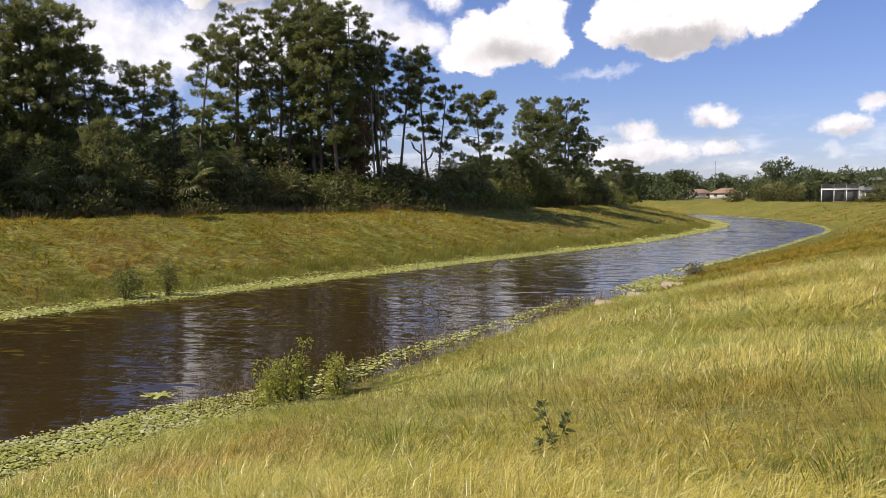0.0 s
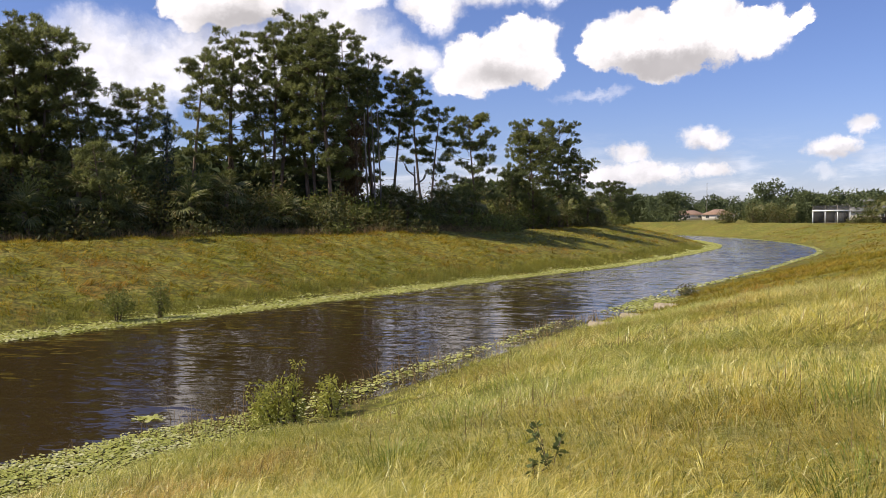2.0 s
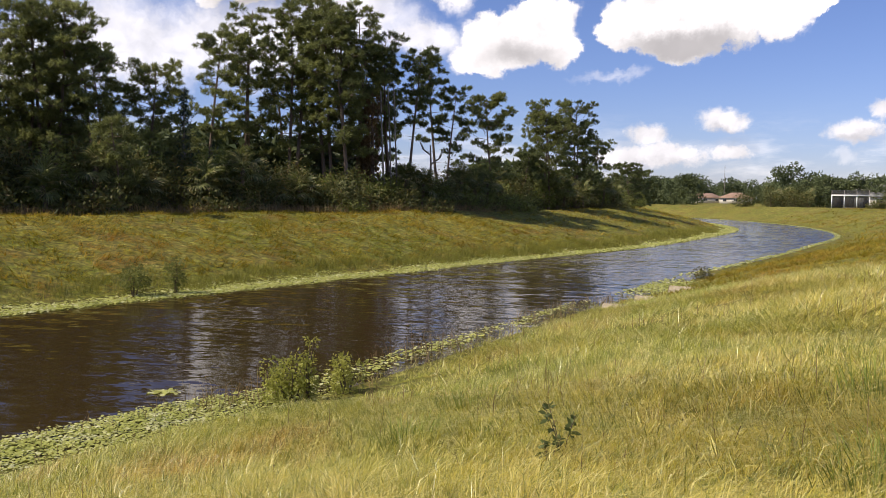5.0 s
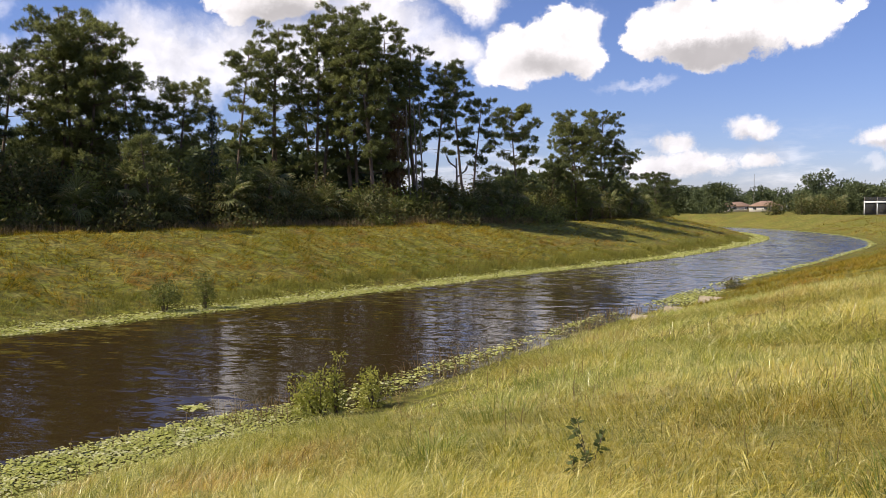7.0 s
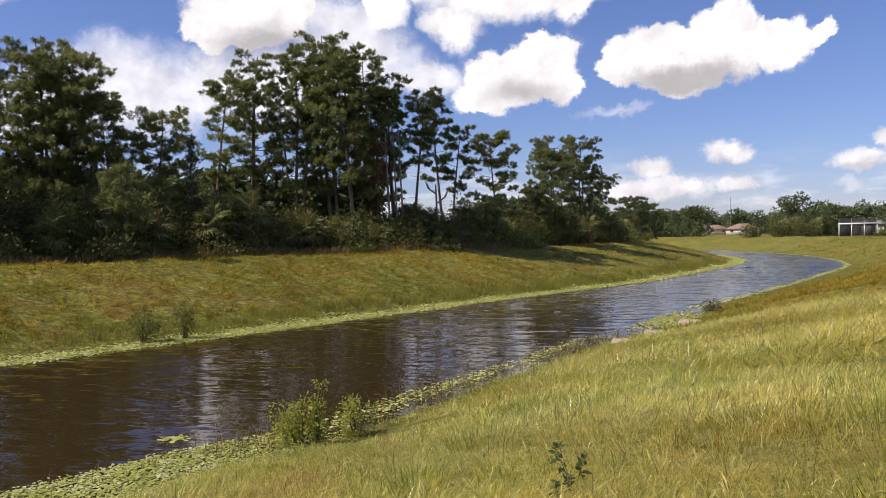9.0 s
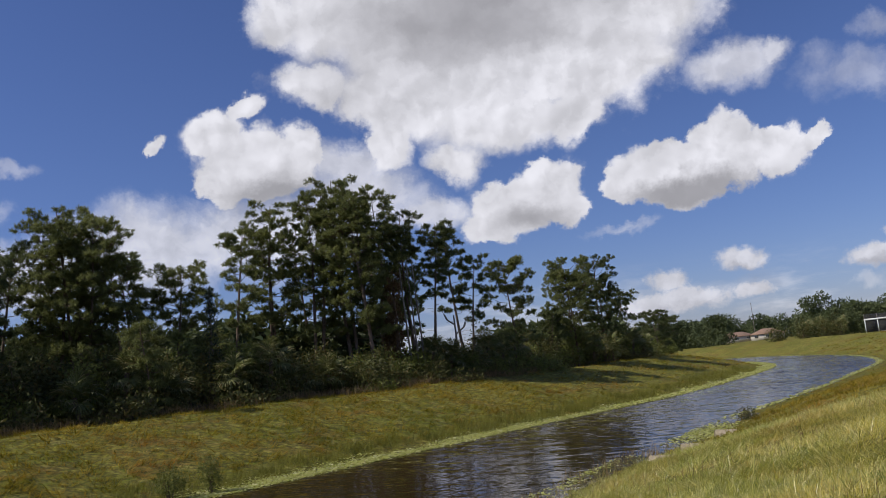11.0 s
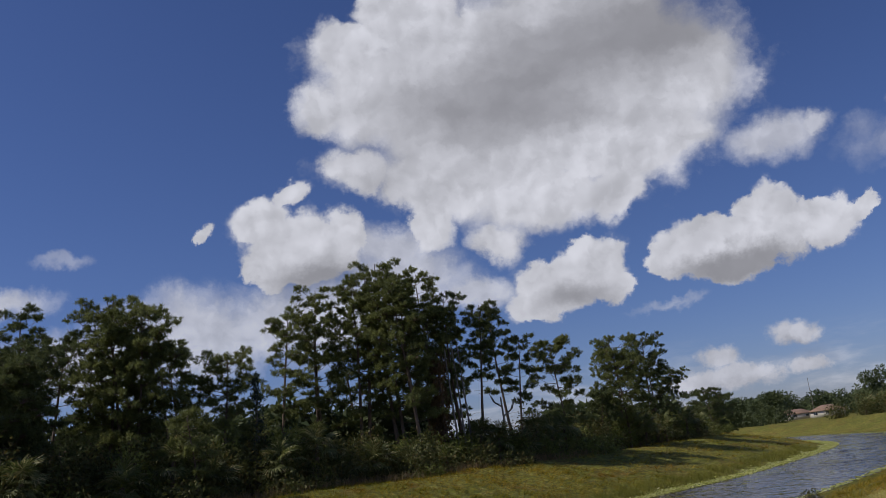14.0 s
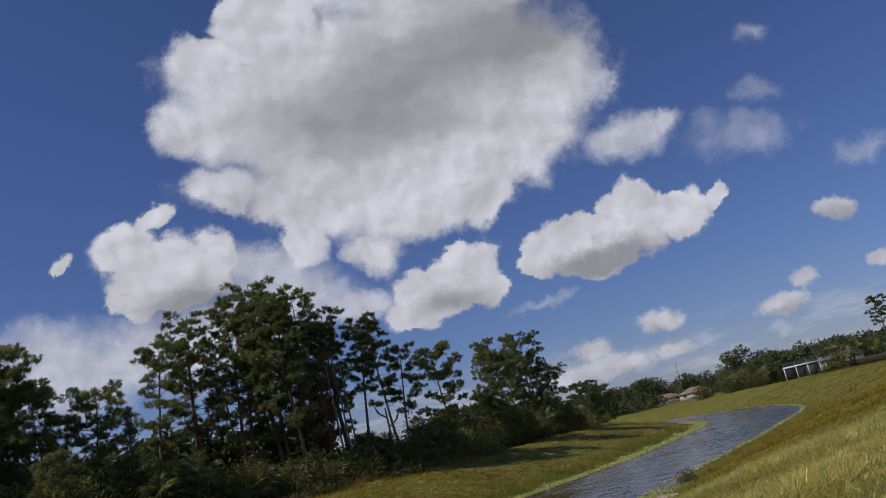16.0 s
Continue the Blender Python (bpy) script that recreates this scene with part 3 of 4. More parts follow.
def clump_pattern(seed, count=44):
    """A brush of pine needles round the end of a shoot, about 0.6 m across; the shoot points along z."""
    rng = np.random.default_rng(seed)
    tilt, round_ = np.radians(rng.uniform(8, 128, count)), rng.uniform(0, 6.28, count)
    way = np.stack([np.sin(tilt) * np.cos(round_), np.sin(tilt) * np.sin(round_), np.cos(tilt)], 1)
    base = np.stack([rng.normal(0, 0.035, count), rng.normal(0, 0.035, count), rng.uniform(-0.16, 0.12, count)], 1)
    h = Heap()
    h.spikes_small(base + way * 0.04, way, rng.uniform(0.14, 0.25, count), 0.046, rng)
    return h.verts[0]


CLUMPS = np.stack([clump_pattern(k) for k in range(12)])


def needle_brushes(tips, ways, sizes, rng):
    """All brushes of one crown: a pattern each, turned along its shoot."""
    tips, ways, sizes = np.array(tips), np.array(ways), np.array(sizes)
    ways /= np.linalg.norm(ways, axis=1)[:, None]
    side = np.cross(ways, unit(rng, len(ways)))
    side /= np.linalg.norm(side, axis=1)[:, None] + 1e-9
    turn = np.stack([side, np.cross(ways, side), ways], 1)
    v = np.einsum("nij,njk->nik", CLUMPS[rng.integers(0, 12, len(tips))], turn) * sizes[:, None, None] + tips[:, None]
    h = Heap()
    h.add(v, np.arange(v.size // 3).reshape(-1, 3))
    return h


def pine(x, y, height, radius, bare, seed, mat, label, trunks=1, limbs=20, dense=1.0, group="pines on the far bank", tuft=1.0):
    """A slash pine: long bare trunk, spreading limbs that turn up, and plates of needle brushes towards the limbs' ends."""
    rng = np.random.default_rng(seed)
    ob = tagged(empty("pine_tree", x, y, land_at(x, y) - 0.1), label, "tree", group)
    tips, ways, sizes = [], [], []
    for k in range(trunks):
        h = height * (1 if k == 0 else rng.uniform(0.8, 0.95))
        line = stem(rng, h - 0.35, 0.25 + 0.02 * h)
        if k:
            a = rng.uniform(0, 6.28)
            line[:, :2] += np.array((math.cos(a), math.sin(a))) * (0.5 + 0.8 * line[:, 2:] / h)
        wood, boughs = Heap(), Heap()
        thick = 0.009 * h + 0.03
        wood.tube(line, thick * (1 - 0.86 * np.linspace(0, 1, len(line)) ** 1.2), 8)
        part("trunk", wood.mesh("trunk", bark_mat), ob)
        count = int(limbs * 1.35)
        for i in range(count):
            t = bare + (0.97 - bare) * ((i + rng.uniform(0, 1)) / count) ** 0.78
            at = np.array([np.interp(t * line[-1, 2], line[:, 2], line[:, c]) for c in range(3)])
            q = (t - bare) / (1 - bare)
            reach = radius * (0.24 + 0.76 * math.sqrt(max(0.0, 1 - ((q - 0.42) / 0.66) ** 2))) * rng.uniform(0.55, 1.0)
            a = i * 2.4 + rng.uniform(-0.5, 0.5)
            lift = rng.uniform(-0.05, 0.40) + 0.45 * q
            out = np.array((math.cos(a), math.sin(a), 0))
            end = at + out * reach + (0, 0, min(lift * reach, h - 0.4 - at[2]))
            bend = at * 0.5 + end * 0.5 + np.array((0, 0, -0.14 * reach)) + rng.normal(0, 0.06, 3) * reach
            r0 = 0.014 + 0.012 * reach
            boughs.tube(np.array([at, bend, end]), [r0, r0 * 0.6, r0 * 0.25], 3)
            # a rounded mass of brushes at the limb's end, and a smaller one half way
            for f, big in ((1.0, 1.0), (0.62, 0.72)):
                if f < 1 and (reach < 1.2 or rng.uniform() < 0.25):
                    continue
                mid = (1 - f) ** 2 * at + 2 * f * (1 - f) * bend + f * f * end
                wide = (0.30 + 0.22 * reach) * rng.uniform(0.75, 1.2) * big
                n = int((4 + 15 * wide) * dense)
                d = unit(rng, n)
                d[:, 2] = np.abs(d[:, 2]) * 1.1 - 0.35
                at_tip = mid + d * (wide, wide, wide * 0.62) * rng.uniform(0.65, 1.05, n)[:, None]
                for j in range(0, n, 2):
                    boughs.tube([mid - (end - at) * 0.12, mid * 0.4 + at_tip[j] * 0.6 - (0, 0, 0.06), at_tip[j]], [r0 * 0.45, r0 * 0.3, r0 * 0.15], 3)
                tips.extend(at_tip)
                ways.extend(d + out * 0.25 + (0, 0, 0.45))
                sizes.extend(rng.uniform(0.80, 1.25, n) * tuft)
        # dead twigs below the living crown
        for i in range(7):
            t = bare * rng.uniform(0.45, 1.0)
            at = np.array([np.interp(t * h, line[:, 2], line[:, c]) for c in range(3)])
            a, l = rng.uniform(0, 6.28), rng.uniform(0.5, 1.5)
            boughs.tube([at, at + np.array((math.cos(a), math.sin(a), 0.1)) * l * 0.6, at + np.array((math.cos(a), math.sin(a), 0.0)) * l], [0.025, 0.015, 0.006], 3)
        tagged(part("branching", boughs.mesh("branching", bark_mat), ob), kind="stuff")
    part("crown", needle_brushes(tips, ways, sizes, rng).mesh("crown", mat), ob)
    return ob


def leaf_ball(heap, lumps, count, size, rng, droop=0.2, simple=False):
    """Leaves over the outside of several lumps (centre and three half axes each)."""
    weight = np.array([l[3] * l[5] + l[3] * l[4] for l in lumps])
    for l, c in zip(lumps, rng.multinomial(count, weight / weight.sum())):
        d = unit(rng, c)
        r = rng.uniform(0.45, 1.08, c) ** 0.6
        base = np.array(l[:3]) + d * r[:, None] * np.array(l[3:6])
        way = d * 0.6 + unit(rng, c) * 0.8 + (0, 0, -droop)
        way /= np.linalg.norm(way, axis=1)[:, None]
        make = heap.spikes_small if simple else heap.spikes
        make(base, way, size * rng.uniform(0.6, 1.4, c), size * rng.uniform(0.35, 0.6, c) * (1.4 if simple else 1.0), rng)


def shrub(x, y, height, radius, seed, mat, label, leaves=1500, size=0.2, name="shrub", category="shrub", group="undergrowth of the far bank", foot=0.0):
    """A many-stemmed bush with an uneven outline."""
    rng = np.random.default_rng(seed)
    ob = tagged(empty(name, x, y, land_at(x, y) - 0.05), label, category, group)
    wood, crown, lumps = Heap(), Heap(), []
    for k in range(7):
        a, r = rng.uniform(0, 6.28), radius * math.sqrt(rng.uniform(0, 0.6))
        top = height * rng.uniform(0.5, 0.9) * (1 - 0.3 * r / radius)
        end = np.array((math.cos(a) * r, math.sin(a) * r, top))
        wood.tube([(end[0] * 0.15, end[1] * 0.15, -0.1), (end[0] * 0.5, end[1] * 0.5, top * 0.5), end], [0.012 + 0.012 * height, 0.008 + 0.008 * height, 0.006], 4)
        e = radius * rng.uniform(0.35, 0.65)
        lumps.append((*end, e, e, e * rng.uniform(0.7, 1.0) * min(1.3, height / radius / 1.2)))
        lumps.append((end[0] * 0.8, end[1] * 0.8, foot * height + (1 - foot) * top * 0.45, e * 1.1, e * 1.1, top * 0.45))
    leaf_ball(crown, lumps, leaves, size, rng)
    part("stem", wood.mesh("stem", twig_mat), ob)
    part("crown", crown.mesh("crown", mat), ob)
    return ob


def frond_mesh(seed, length):
    """A fan of a cabbage palm: stalk and a folded, drooping fan of pointed leaflets."""
    rng = np.random.default_rng(seed)
    h = Heap()
    h.tube([(0, 0, 0), (length * 0.28, 0, 0.02), (length * 0.5, 0, 0)], [0.022, 0.017, 0.012], 4)
    hub = np.array((length * 0.5, 0, 0))
    for k in range(26):
        a = radians(-125 + 250 * k / 25) + rng.normal(0, 0.04)
        reach = length * 0.62 * (0.72 + 0.28 * math.cos(a * 0.6)) * rng.uniform(0.88, 1.05)
        d = np.array((math.cos(a), math.sin(a), 0))
        side = np.array((-math.sin(a), math.cos(a), 0)) * 0.045 * length * 0.5
        mid, tip = hub + d * reach * 0.6 + (0, 0, 0.02), hub + d * reach + (0, 0, -0.28 * reach * rng.uniform(0.5, 1.3))
        h.add([hub, mid - side, mid + side + (0, 0, 0.02), tip], [(0, 1, 2), (1, 3, 2)])
    return h.mesh("frond", palm_mat)


FRONDS = [frond_mesh(k, 1.7) for k in range(4)]


def palm(x, y, height, seed, label, fronds=18, scale=1.0, group="palms of the far bank"):
    """A cabbage palm with a rough trunk and a round head of fans."""
    rng = np.random.default_rng(seed)
    ob = tagged(empty("palm_tree", x, y, land_at(x, y) - 0.1), label, "palm", group)
    wood = Heap()
    line = stem(rng, height, 0.1, 7)
    wood.tube(line, 0.16 * scale * np.array((1.25, 1, 0.95, 0.95, 1, 1.05, 0.8)), 8)
    part("trunk", wood.mesh("trunk", bark_mat), ob)
    for k in range(fronds):
        f = part("frond", FRONDS[k % 4], ob)
        f.matrix_basis = Matrix.Translation(line[-1]) @ pose(0, 0, 0, rng.uniform(-25, 25), -75 + 120 * (k / fronds) + rng.uniform(-12, 12), k * 137.5 + rng.uniform(-15, 15)) @ Matrix.Scale(scale * rng.uniform(0.8, 1.15), 4)
    return ob


PINE = "tall slash pine with a bare trunk and tufted green crown"
DARK_PINE = "dark slender pine with a thin, open crown"
ROUND_PINE = "middle-sized pine with a rounded green crown"
LOW_PINE = "broad dark pine, leafy down to the ground"
pine(-27.4, 55.8, 15.0, 3.0, 0.22, 11, needle_mat, PINE, 2, 26)
pine(-28.5, 55.4, 13.0, 2.2, 0.22, 31, needle_mat, PINE, 1, 22)
pine(-26.7, 56.8, 14.4, 2.3, 0.25, 39, needle_mat, PINE, 1, 24)
pine(-32.0, 55.0, 13.0, 2.4, 0.15, 40, needle_dark_mat, PINE, 1, 26)
pine(-24.2, 56.3, 11.8, 2.5, 0.15, 12, needle_mat, ROUND_PINE, 1, 28)
pine(-21.7, 58.4, 10.7, 2.5, 0.20, 13, needle_mat, ROUND_PINE, 1, 27)
pine(-19.7, 49.6, 6.0, 1.0, 0.10, 32, needle_mat, "young light green pine of conical shape", 1, 18, 0.8)
pine(-19.4, 66.9, 14.9, 2.0, 0.20, 15, needle_mat, PINE, 1, 25)
pine(-17.0, 71.9, 17.2, 2.4, 0.25, 16, needle_mat, PINE, 2, 22)
pine(-13.5, 71.6, 18.0, 2.6, 0.22, 17, needle_mat, PINE, 2, 24)
pine(-10.7, 71.9, 19.3, 2.9, 0.25, 18, needle_mat, PINE, 2, 26)
pine(-8.5, 69.8, 17.6, 2.5, 0.25, 19, needle_mat, PINE, 2, 24)
pine(-7.0, 73.5, 17.3, 2.5, 0.30, 20, needle_mat, PINE, 2, 24)
pine(-5.2, 73.5, 15.4, 1.7, 0.42, 33, needle_dark_mat, DARK_PINE, 1, 18)
pine(-3.9, 74.4, 14.6, 1.5, 0.48, 21, needle_dark_mat, DARK_PINE, 1, 20, 1.15)
pine(-1.2, 78.2, 14.7, 1.7, 0.42, 22, needle_dark_mat, DARK_PINE, 1, 22, 1.15)
pine(-0.4, 79.0, 12.0, 1.5, 0.38, 23, needle_dark_mat, DARK_PINE, 1, 17, 1.1)
pine(4.1, 82.0, 11.2, 2.6, 0.32, 24, needle_mat, "pine with a broad, layered, open crown", 1, 24, 1.15)
pine(10.8, 93.4, 12.3, 3.0, 0.12, 25, needle_mat, LOW_PINE, 2, 28)
pine(16.1, 107.4, 13.7, 2.9, 0.28, 26, needle_dark_mat, DARK_PINE, 2, 24)
pine(20.6, 117.5, 9.6, 2.4, 0.20, 38, needle_dark_mat, DARK_PINE, 1, 22)
pine(-31.4, 50.3, 13.6, 1.7, 0.30, 27, needle_dark_mat, PINE, 1, 20)
pine(-30.4, 46.5, 10.6, 3.2, 0.10, 28, needle_dark_mat, LOW_PINE, 2, 32, 1.3)
pine(-35.2, 43.6, 13.6, 2.6, 0.12, 29, needle_dark_mat, LOW_PINE, 1, 34, 1.5)
pine(-38.4, 44.6, 12.8, 2.6, 0.12, 34, needle_dark_mat, LOW_PINE, 1, 32, 1.5)
pine(27.6, 131.0, 7.2, 2.4, 0.12, 30, needle_dark_mat, "small dark pine with a round head", 1, 24)
pine(32.0, 142.0, 6.6, 2.4, 0.10, 35, needle_dark_mat, "small dark pine with a round head", 1, 22)
pine(104.8, 177.0, 14.0, 2.2, 0.50, 81, needle_dark_mat, "slim tall pine behind the wooden fence", 1, 20, 1.0, "pines by the houses")
pine(110.5, 170.0, 13.0, 3.4, 0.20, 82, needle_dark_mat, "broad dark pine behind the wooden fence", 2, 26, 1.0, "pines by the houses")
pine(117.5, 172.0, 12.0, 3.2, 0.20, 83, needle_dark_mat, "broad dark pine behind the wooden fence", 1, 26, 1.0, "pines by the houses")
for k, (x, y, h, r) in enumerate([(-15.2, 77.0, 16.0, 2.2), (-9.4, 79.0, 17.0, 2.2), (-25.4, 60.5, 12.0, 2.2), (-30.6, 58.5, 12.5, 2.2), (-12.4, 79.0, 17.4, 2.2), (-5.8, 79.5, 14.5, 1.8), (-33.0, 50.5, 11.0, 2.2), (8.0, 91.0, 6.4, 1.8), (-34.0, 48.5, 10.6, 2.2)]):
    pine(x, y, h, r, 0.25, 700 + k, needle_dark_mat, "pine deeper in the wood with a dark crown", 1, 20)


def cedar(x, y, height, radius, seed):
    """A dark, narrow cedar, thin and ragged at the top."""
    rng = np.random.default_rng(seed)
    ob = tagged(empty("cedar_tree", x, y, land_at(x, y) - 0.1), "dark bluish narrow cedar with a ragged pointed top", "tree")
    wood, crown = Heap(), Heap()
    line = stem(rng, height, 0.08)
    wood.tube(line, np.linspace(0.16, 0.015, len(line)), 7)
    for i in range(75):
        t = 0.2 + 0.8 * i / 75
        at = np.array([np.interp(t * height, line[:, 2], line[:, c]) for c in range(3)])
        reach, a = radius * (1.08 - t) ** 0.7 * rng.uniform(0.5, 1.2), i * 2.4
        end = at + np.array((math.cos(a) * reach, math.sin(a) * reach, -0.1 * reach))
        wood.tube([at, (at + end) / 2 + (0, 0, 0.05), end], [0.018, 0.012, 0.005], 3)
        k = 40
        base = at + (end - at) * rng.uniform(0.2, 1.0, k)[:, None] + rng.normal(0, 0.08, (k, 3))
        way = unit(rng, k) + (0, 0, -0.5)
        crown.spikes(base, way / np.linalg.norm(way, axis=1)[:, None], 0.22, 0.045, rng)
    part("trunk", wood.mesh("trunk", grey_bark_mat), ob)
    part("crown", crown.mesh("crown", cedar_mat), ob)


cedar(-18.9, 58.8, 8.8, 1.2, 41)


def bare_trunk(x, y, height, lean, seed, label, forks=0, thick=0.1):
    """A leafless trunk, with forks where it is a snag."""
    rng = np.random.default_rng(seed)
    ob = tagged(empty("dead_tree", x, y, land_at(x, y) - 0.1), label, "tree", "dead trunks among the pines")
    h = Heap()
    line = stem(rng, height, 0.06, 8)
    line[:, 0] += lean * line[:, 2]
    h.tube(line, np.linspace(thick, thick * 0.45, 8), 7)
    for k in range(forks):
        at = line[-3 + (k % 2)]
        a = math.pi * k + rng.uniform(-0.4, 0.4)
        e = np.array((math.cos(a) * 0.8, math.sin(a) * 0.3, 1.0)) * rng.uniform(0.8, 1.5)
        h.tube([at, at + e * (0.7, 0.7, 0.4), at + e], [thick * 0.6, thick * 0.4, thick * 0.15], 5)
    part("trunk", h.mesh("trunk", grey_bark_mat), ob)


bare_trunk(-2.0, 75.6, 6.0, 0.0, 51, "grey forked snag standing among the pines", 4, 0.15)
bare_trunk(-5.6, 70.9, 10.2, -0.05, 52, "thin leafless grey trunk leaning a little", 0, 0.11)
bare_trunk(-5.1, 71.2, 10.6, -0.04, 53, "thin leafless grey trunk leaning a little", 0, 0.10)
bare_trunk(-4.6, 71.6, 10.8, -0.03, 54, "thin leafless grey trunk leaning a little", 0, 0.10)


def vine_column(x, y, height, radius, seed):
    """A trunk hung with dry brown vines."""
    rng = np.random.default_rng(seed)
    ob = tagged(empty("vine_covered_trunk", x, y, land_at(x, y) - 0.1), "dead trunk wrapped in dry rust-brown vine leaves", "tree")
    wood, leaf = Heap(), Heap()
    line = stem(rng, height, 0.1)
    wood.tube(line, np.linspace(0.2, 0.1, len(line)), 7)
    lumps = [(*np.array([np.interp(t * height, line[:, 2], line[:, c]) for c in range(3)]), radius * r, radius * r, height * 0.09) for t, r in zip(np.linspace(0.2, 1, 10), rng.uniform(0.6, 1.1, 10))]
    leaf_ball(leaf, lumps, 2600, 0.22, rng, 0.9)
    part("trunk", wood.mesh("trunk", bark_mat), ob)
    part("vine", leaf.mesh("vine", vine_mat), ob)


vine_column(-6.6, 71.0, 9.2, 0.75, 61)
vine_column(-7.4, 71.2, 6.0, 0.55, 62)

# ---------------------------------------------------------------- undergrowth in front of the pines
rng = np.random.default_rng(9)
edge = spline([(-39.0, 22.4), (-31.0, 34.2), (-25.0, 43.0), (-20.2, 49.8), (-14.7, 58.0), (-9.2, 64.6), (-3.7, 70.6), (0.2, 75.0), (4.4, 81.8), (9.6, 91.2), (16.6, 104.6), (22.8, 118.0), (31.0, 138.0)], 7)
for k in range(len(edge)):
    for row in range(3):
        px, py = edge[k] + rng.uniform(-0.8, 0.8, 2) + np.array((-0.8, 0.55)) * (row * 2.2 - 1.4)
        hh = (rng.uniform(0.9, 1.8), rng.uniform(2.0, 3.4), rng.uniform(3.0, 4.4) + (1.4 if k < 30 else 0.8 if k > 52 else 0))[row]
        light = rng.uniform() < (0.5 if k > 52 else 0.22)
        if row == 0 and rng.uniform() < 0.6:
            continue
        shrub(px, py, hh, rng.uniform(1.3, 2.1), 1000 + k * 3 + row, shrub_light_mat if light else shrub_mat,
              "leafy light green bush at the wood's edge" if light else "dense dark green bush in the shade of the pines", (420, 850, 950)[row], 0.25, foot=(0.0, 0.22, 0.30)[row])

PALM = "cabbage palm with a round head of fan leaves"
for k, (x, y, h) in enumerate([(-32.2, 35.0, 2.4), (-29.4, 38.4, 1.8), (-26.8, 42.6, 2.6), (-22.8, 46.6, 2.0), (-21.4, 49.6, 3.2), (-20.0, 51.8, 1.6), (-16.6, 56.0, 2.6), (-15.0, 58.8, 3.6), (-14.0, 60.6, 1.4), (-11.6, 63.2, 1.8), (-9.4, 65.6, 1.2),
                               (-6.8, 68.4, 1.0), (-4.2, 72.0, 3.2), (-2.8, 72.8, 2.7), (-1.0, 74.2, 1.5), (0.4, 76.2, 3.0), (1.8, 78.4, 2.4), (3.0, 80.2, 2.9), (12.4, 95.4, 2.6), (15.6, 101.5, 2.2), (19.6, 110.6, 3.0), (22.0, 115.6, 2.2)]):
    palm(x + 0.3, y - 0.2, h * 0.9, 300 + k, PALM, 20, 0.95)


# ---------------------------------------------------------------- far woods, and the woods behind the camera
def far_wood(name, spots, seed, label, leaves=600, size=1.0):
    """Distant trees: lumpy leaf crowns on short trunks, all in one mesh."""
    rng = np.random.default_rng(seed)
    h = Heap()
    for x, y, tall, wide in spots:
        z = land_at(x, y)
        lumps = [(x, y, z + tall * 0.35, wide, wide, tall * 0.36)]
        for k in range(6):
            a = rng.uniform(0, 6.28)
            e = wide * rng.uniform(0.35, 0.6)
            lumps.append((x + math.cos(a) * wide * 0.55, y + math.sin(a) * wide * 0.55, z + tall * rng.uniform(0.45, 0.9), e, e, e * 0.8))
        lumps.append((x, y, z + tall * 0.82, wide * 0.45, wide * 0.45, tall * 0.18))
        leaf_ball(h, lumps, leaves, (0.24 * wide + 0.18) * size, rng, 0.1, True)
        h.tube([(x, y, z - 0.2), (x, y, z + tall * 0.7)], [0.2, 0.1], 5)
    return tagged(new(name, h.mesh(name, wood_far_mat)), label, "woods", kind="stuff")


rng = np.random.default_rng(21)
spots = []
for k in range(130):
    a, d = radians(9 + 36 * (k + rng.uniform(0, 1)) / 130), rng.uniform(430, 520)
    spots.append((d * math.sin(a), d * math.cos(a), rng.uniform(8.5, 13.5), rng.uniform(4.0, 6.5)))
far_wood("far_woods", spots, 22, "distant line of dark green pine woods", 700, 0.75)
spots = []
for k in range(46):
    a, d = radians(20.6 + 15 * (k + rng.uniform(0, 1)) / 46), rng.uniform(215, 270)
    spots.append((d * math.sin(a), d * math.cos(a), rng.uniform(5.5, 8.5), rng.uniform(2.4, 4.0)))
spots += [(86.0, 212.0, 11.5, 3.0), (82.5, 210.0, 10.4, 2.8), (93.0, 218.0, 7.6, 2.6), (141.0, 208.0, 11.5, 3.2)]
far_wood("far_grove", spots, 23, "grove of mixed trees behind the meadow", 1100, 0.62)
spots = []
for k in range(34):
    a, d = radians(10.5 + 5.5 * (k + rng.uniform(0, 1)) / 34), rng.uniform(235, 330)
    spots.append((d * math.sin(a), d * math.cos(a), rng.uniform(6.0, 9.0), rng.uniform(2.4, 4.0)))
far_wood("far_thicket", spots, 24, "thicket of dark green trees along the canal bend", 1000, 0.65)
spots = []
for k in range(70):
    a, d = radians(48 + 264 * (k + rng.uniform(0, 1)) / 70), rng.uniform(110, 220)
    x, y = d * math.sin(a), d * math.cos(a)
    spots.append((x, y, rng.uniform(8, 13), rng.uniform(3, 5)))
far_wood("far_woods", spots, 25, "dark green woods beyond the meadow")
spots = []
for k in range(64):
    a, d = radians(-50 + 43.0 * (k + rng.uniform(0, 1)) / 64), 0
    d = 60 + 22 * (k / 64) ** 1.3 + rng.uniform(-3, 5)
    spots.append((d * math.sin(a), d * math.cos(a), rng.uniform(5.0, 8.0), rng.uniform(1.8, 3.0)))
for k in range(14):
    x, y = 3 + 18 * k / 14 + rng.uniform(-1, 1), 90 + 30 * k / 14 + rng.uniform(-1, 2)
    spots.append((x, y, rng.uniform(4.0, 5.5), rng.uniform(1.8, 2.8)))
far_wood("back_thicket", spots, 26, "dark thicket deep inside the pine wood")


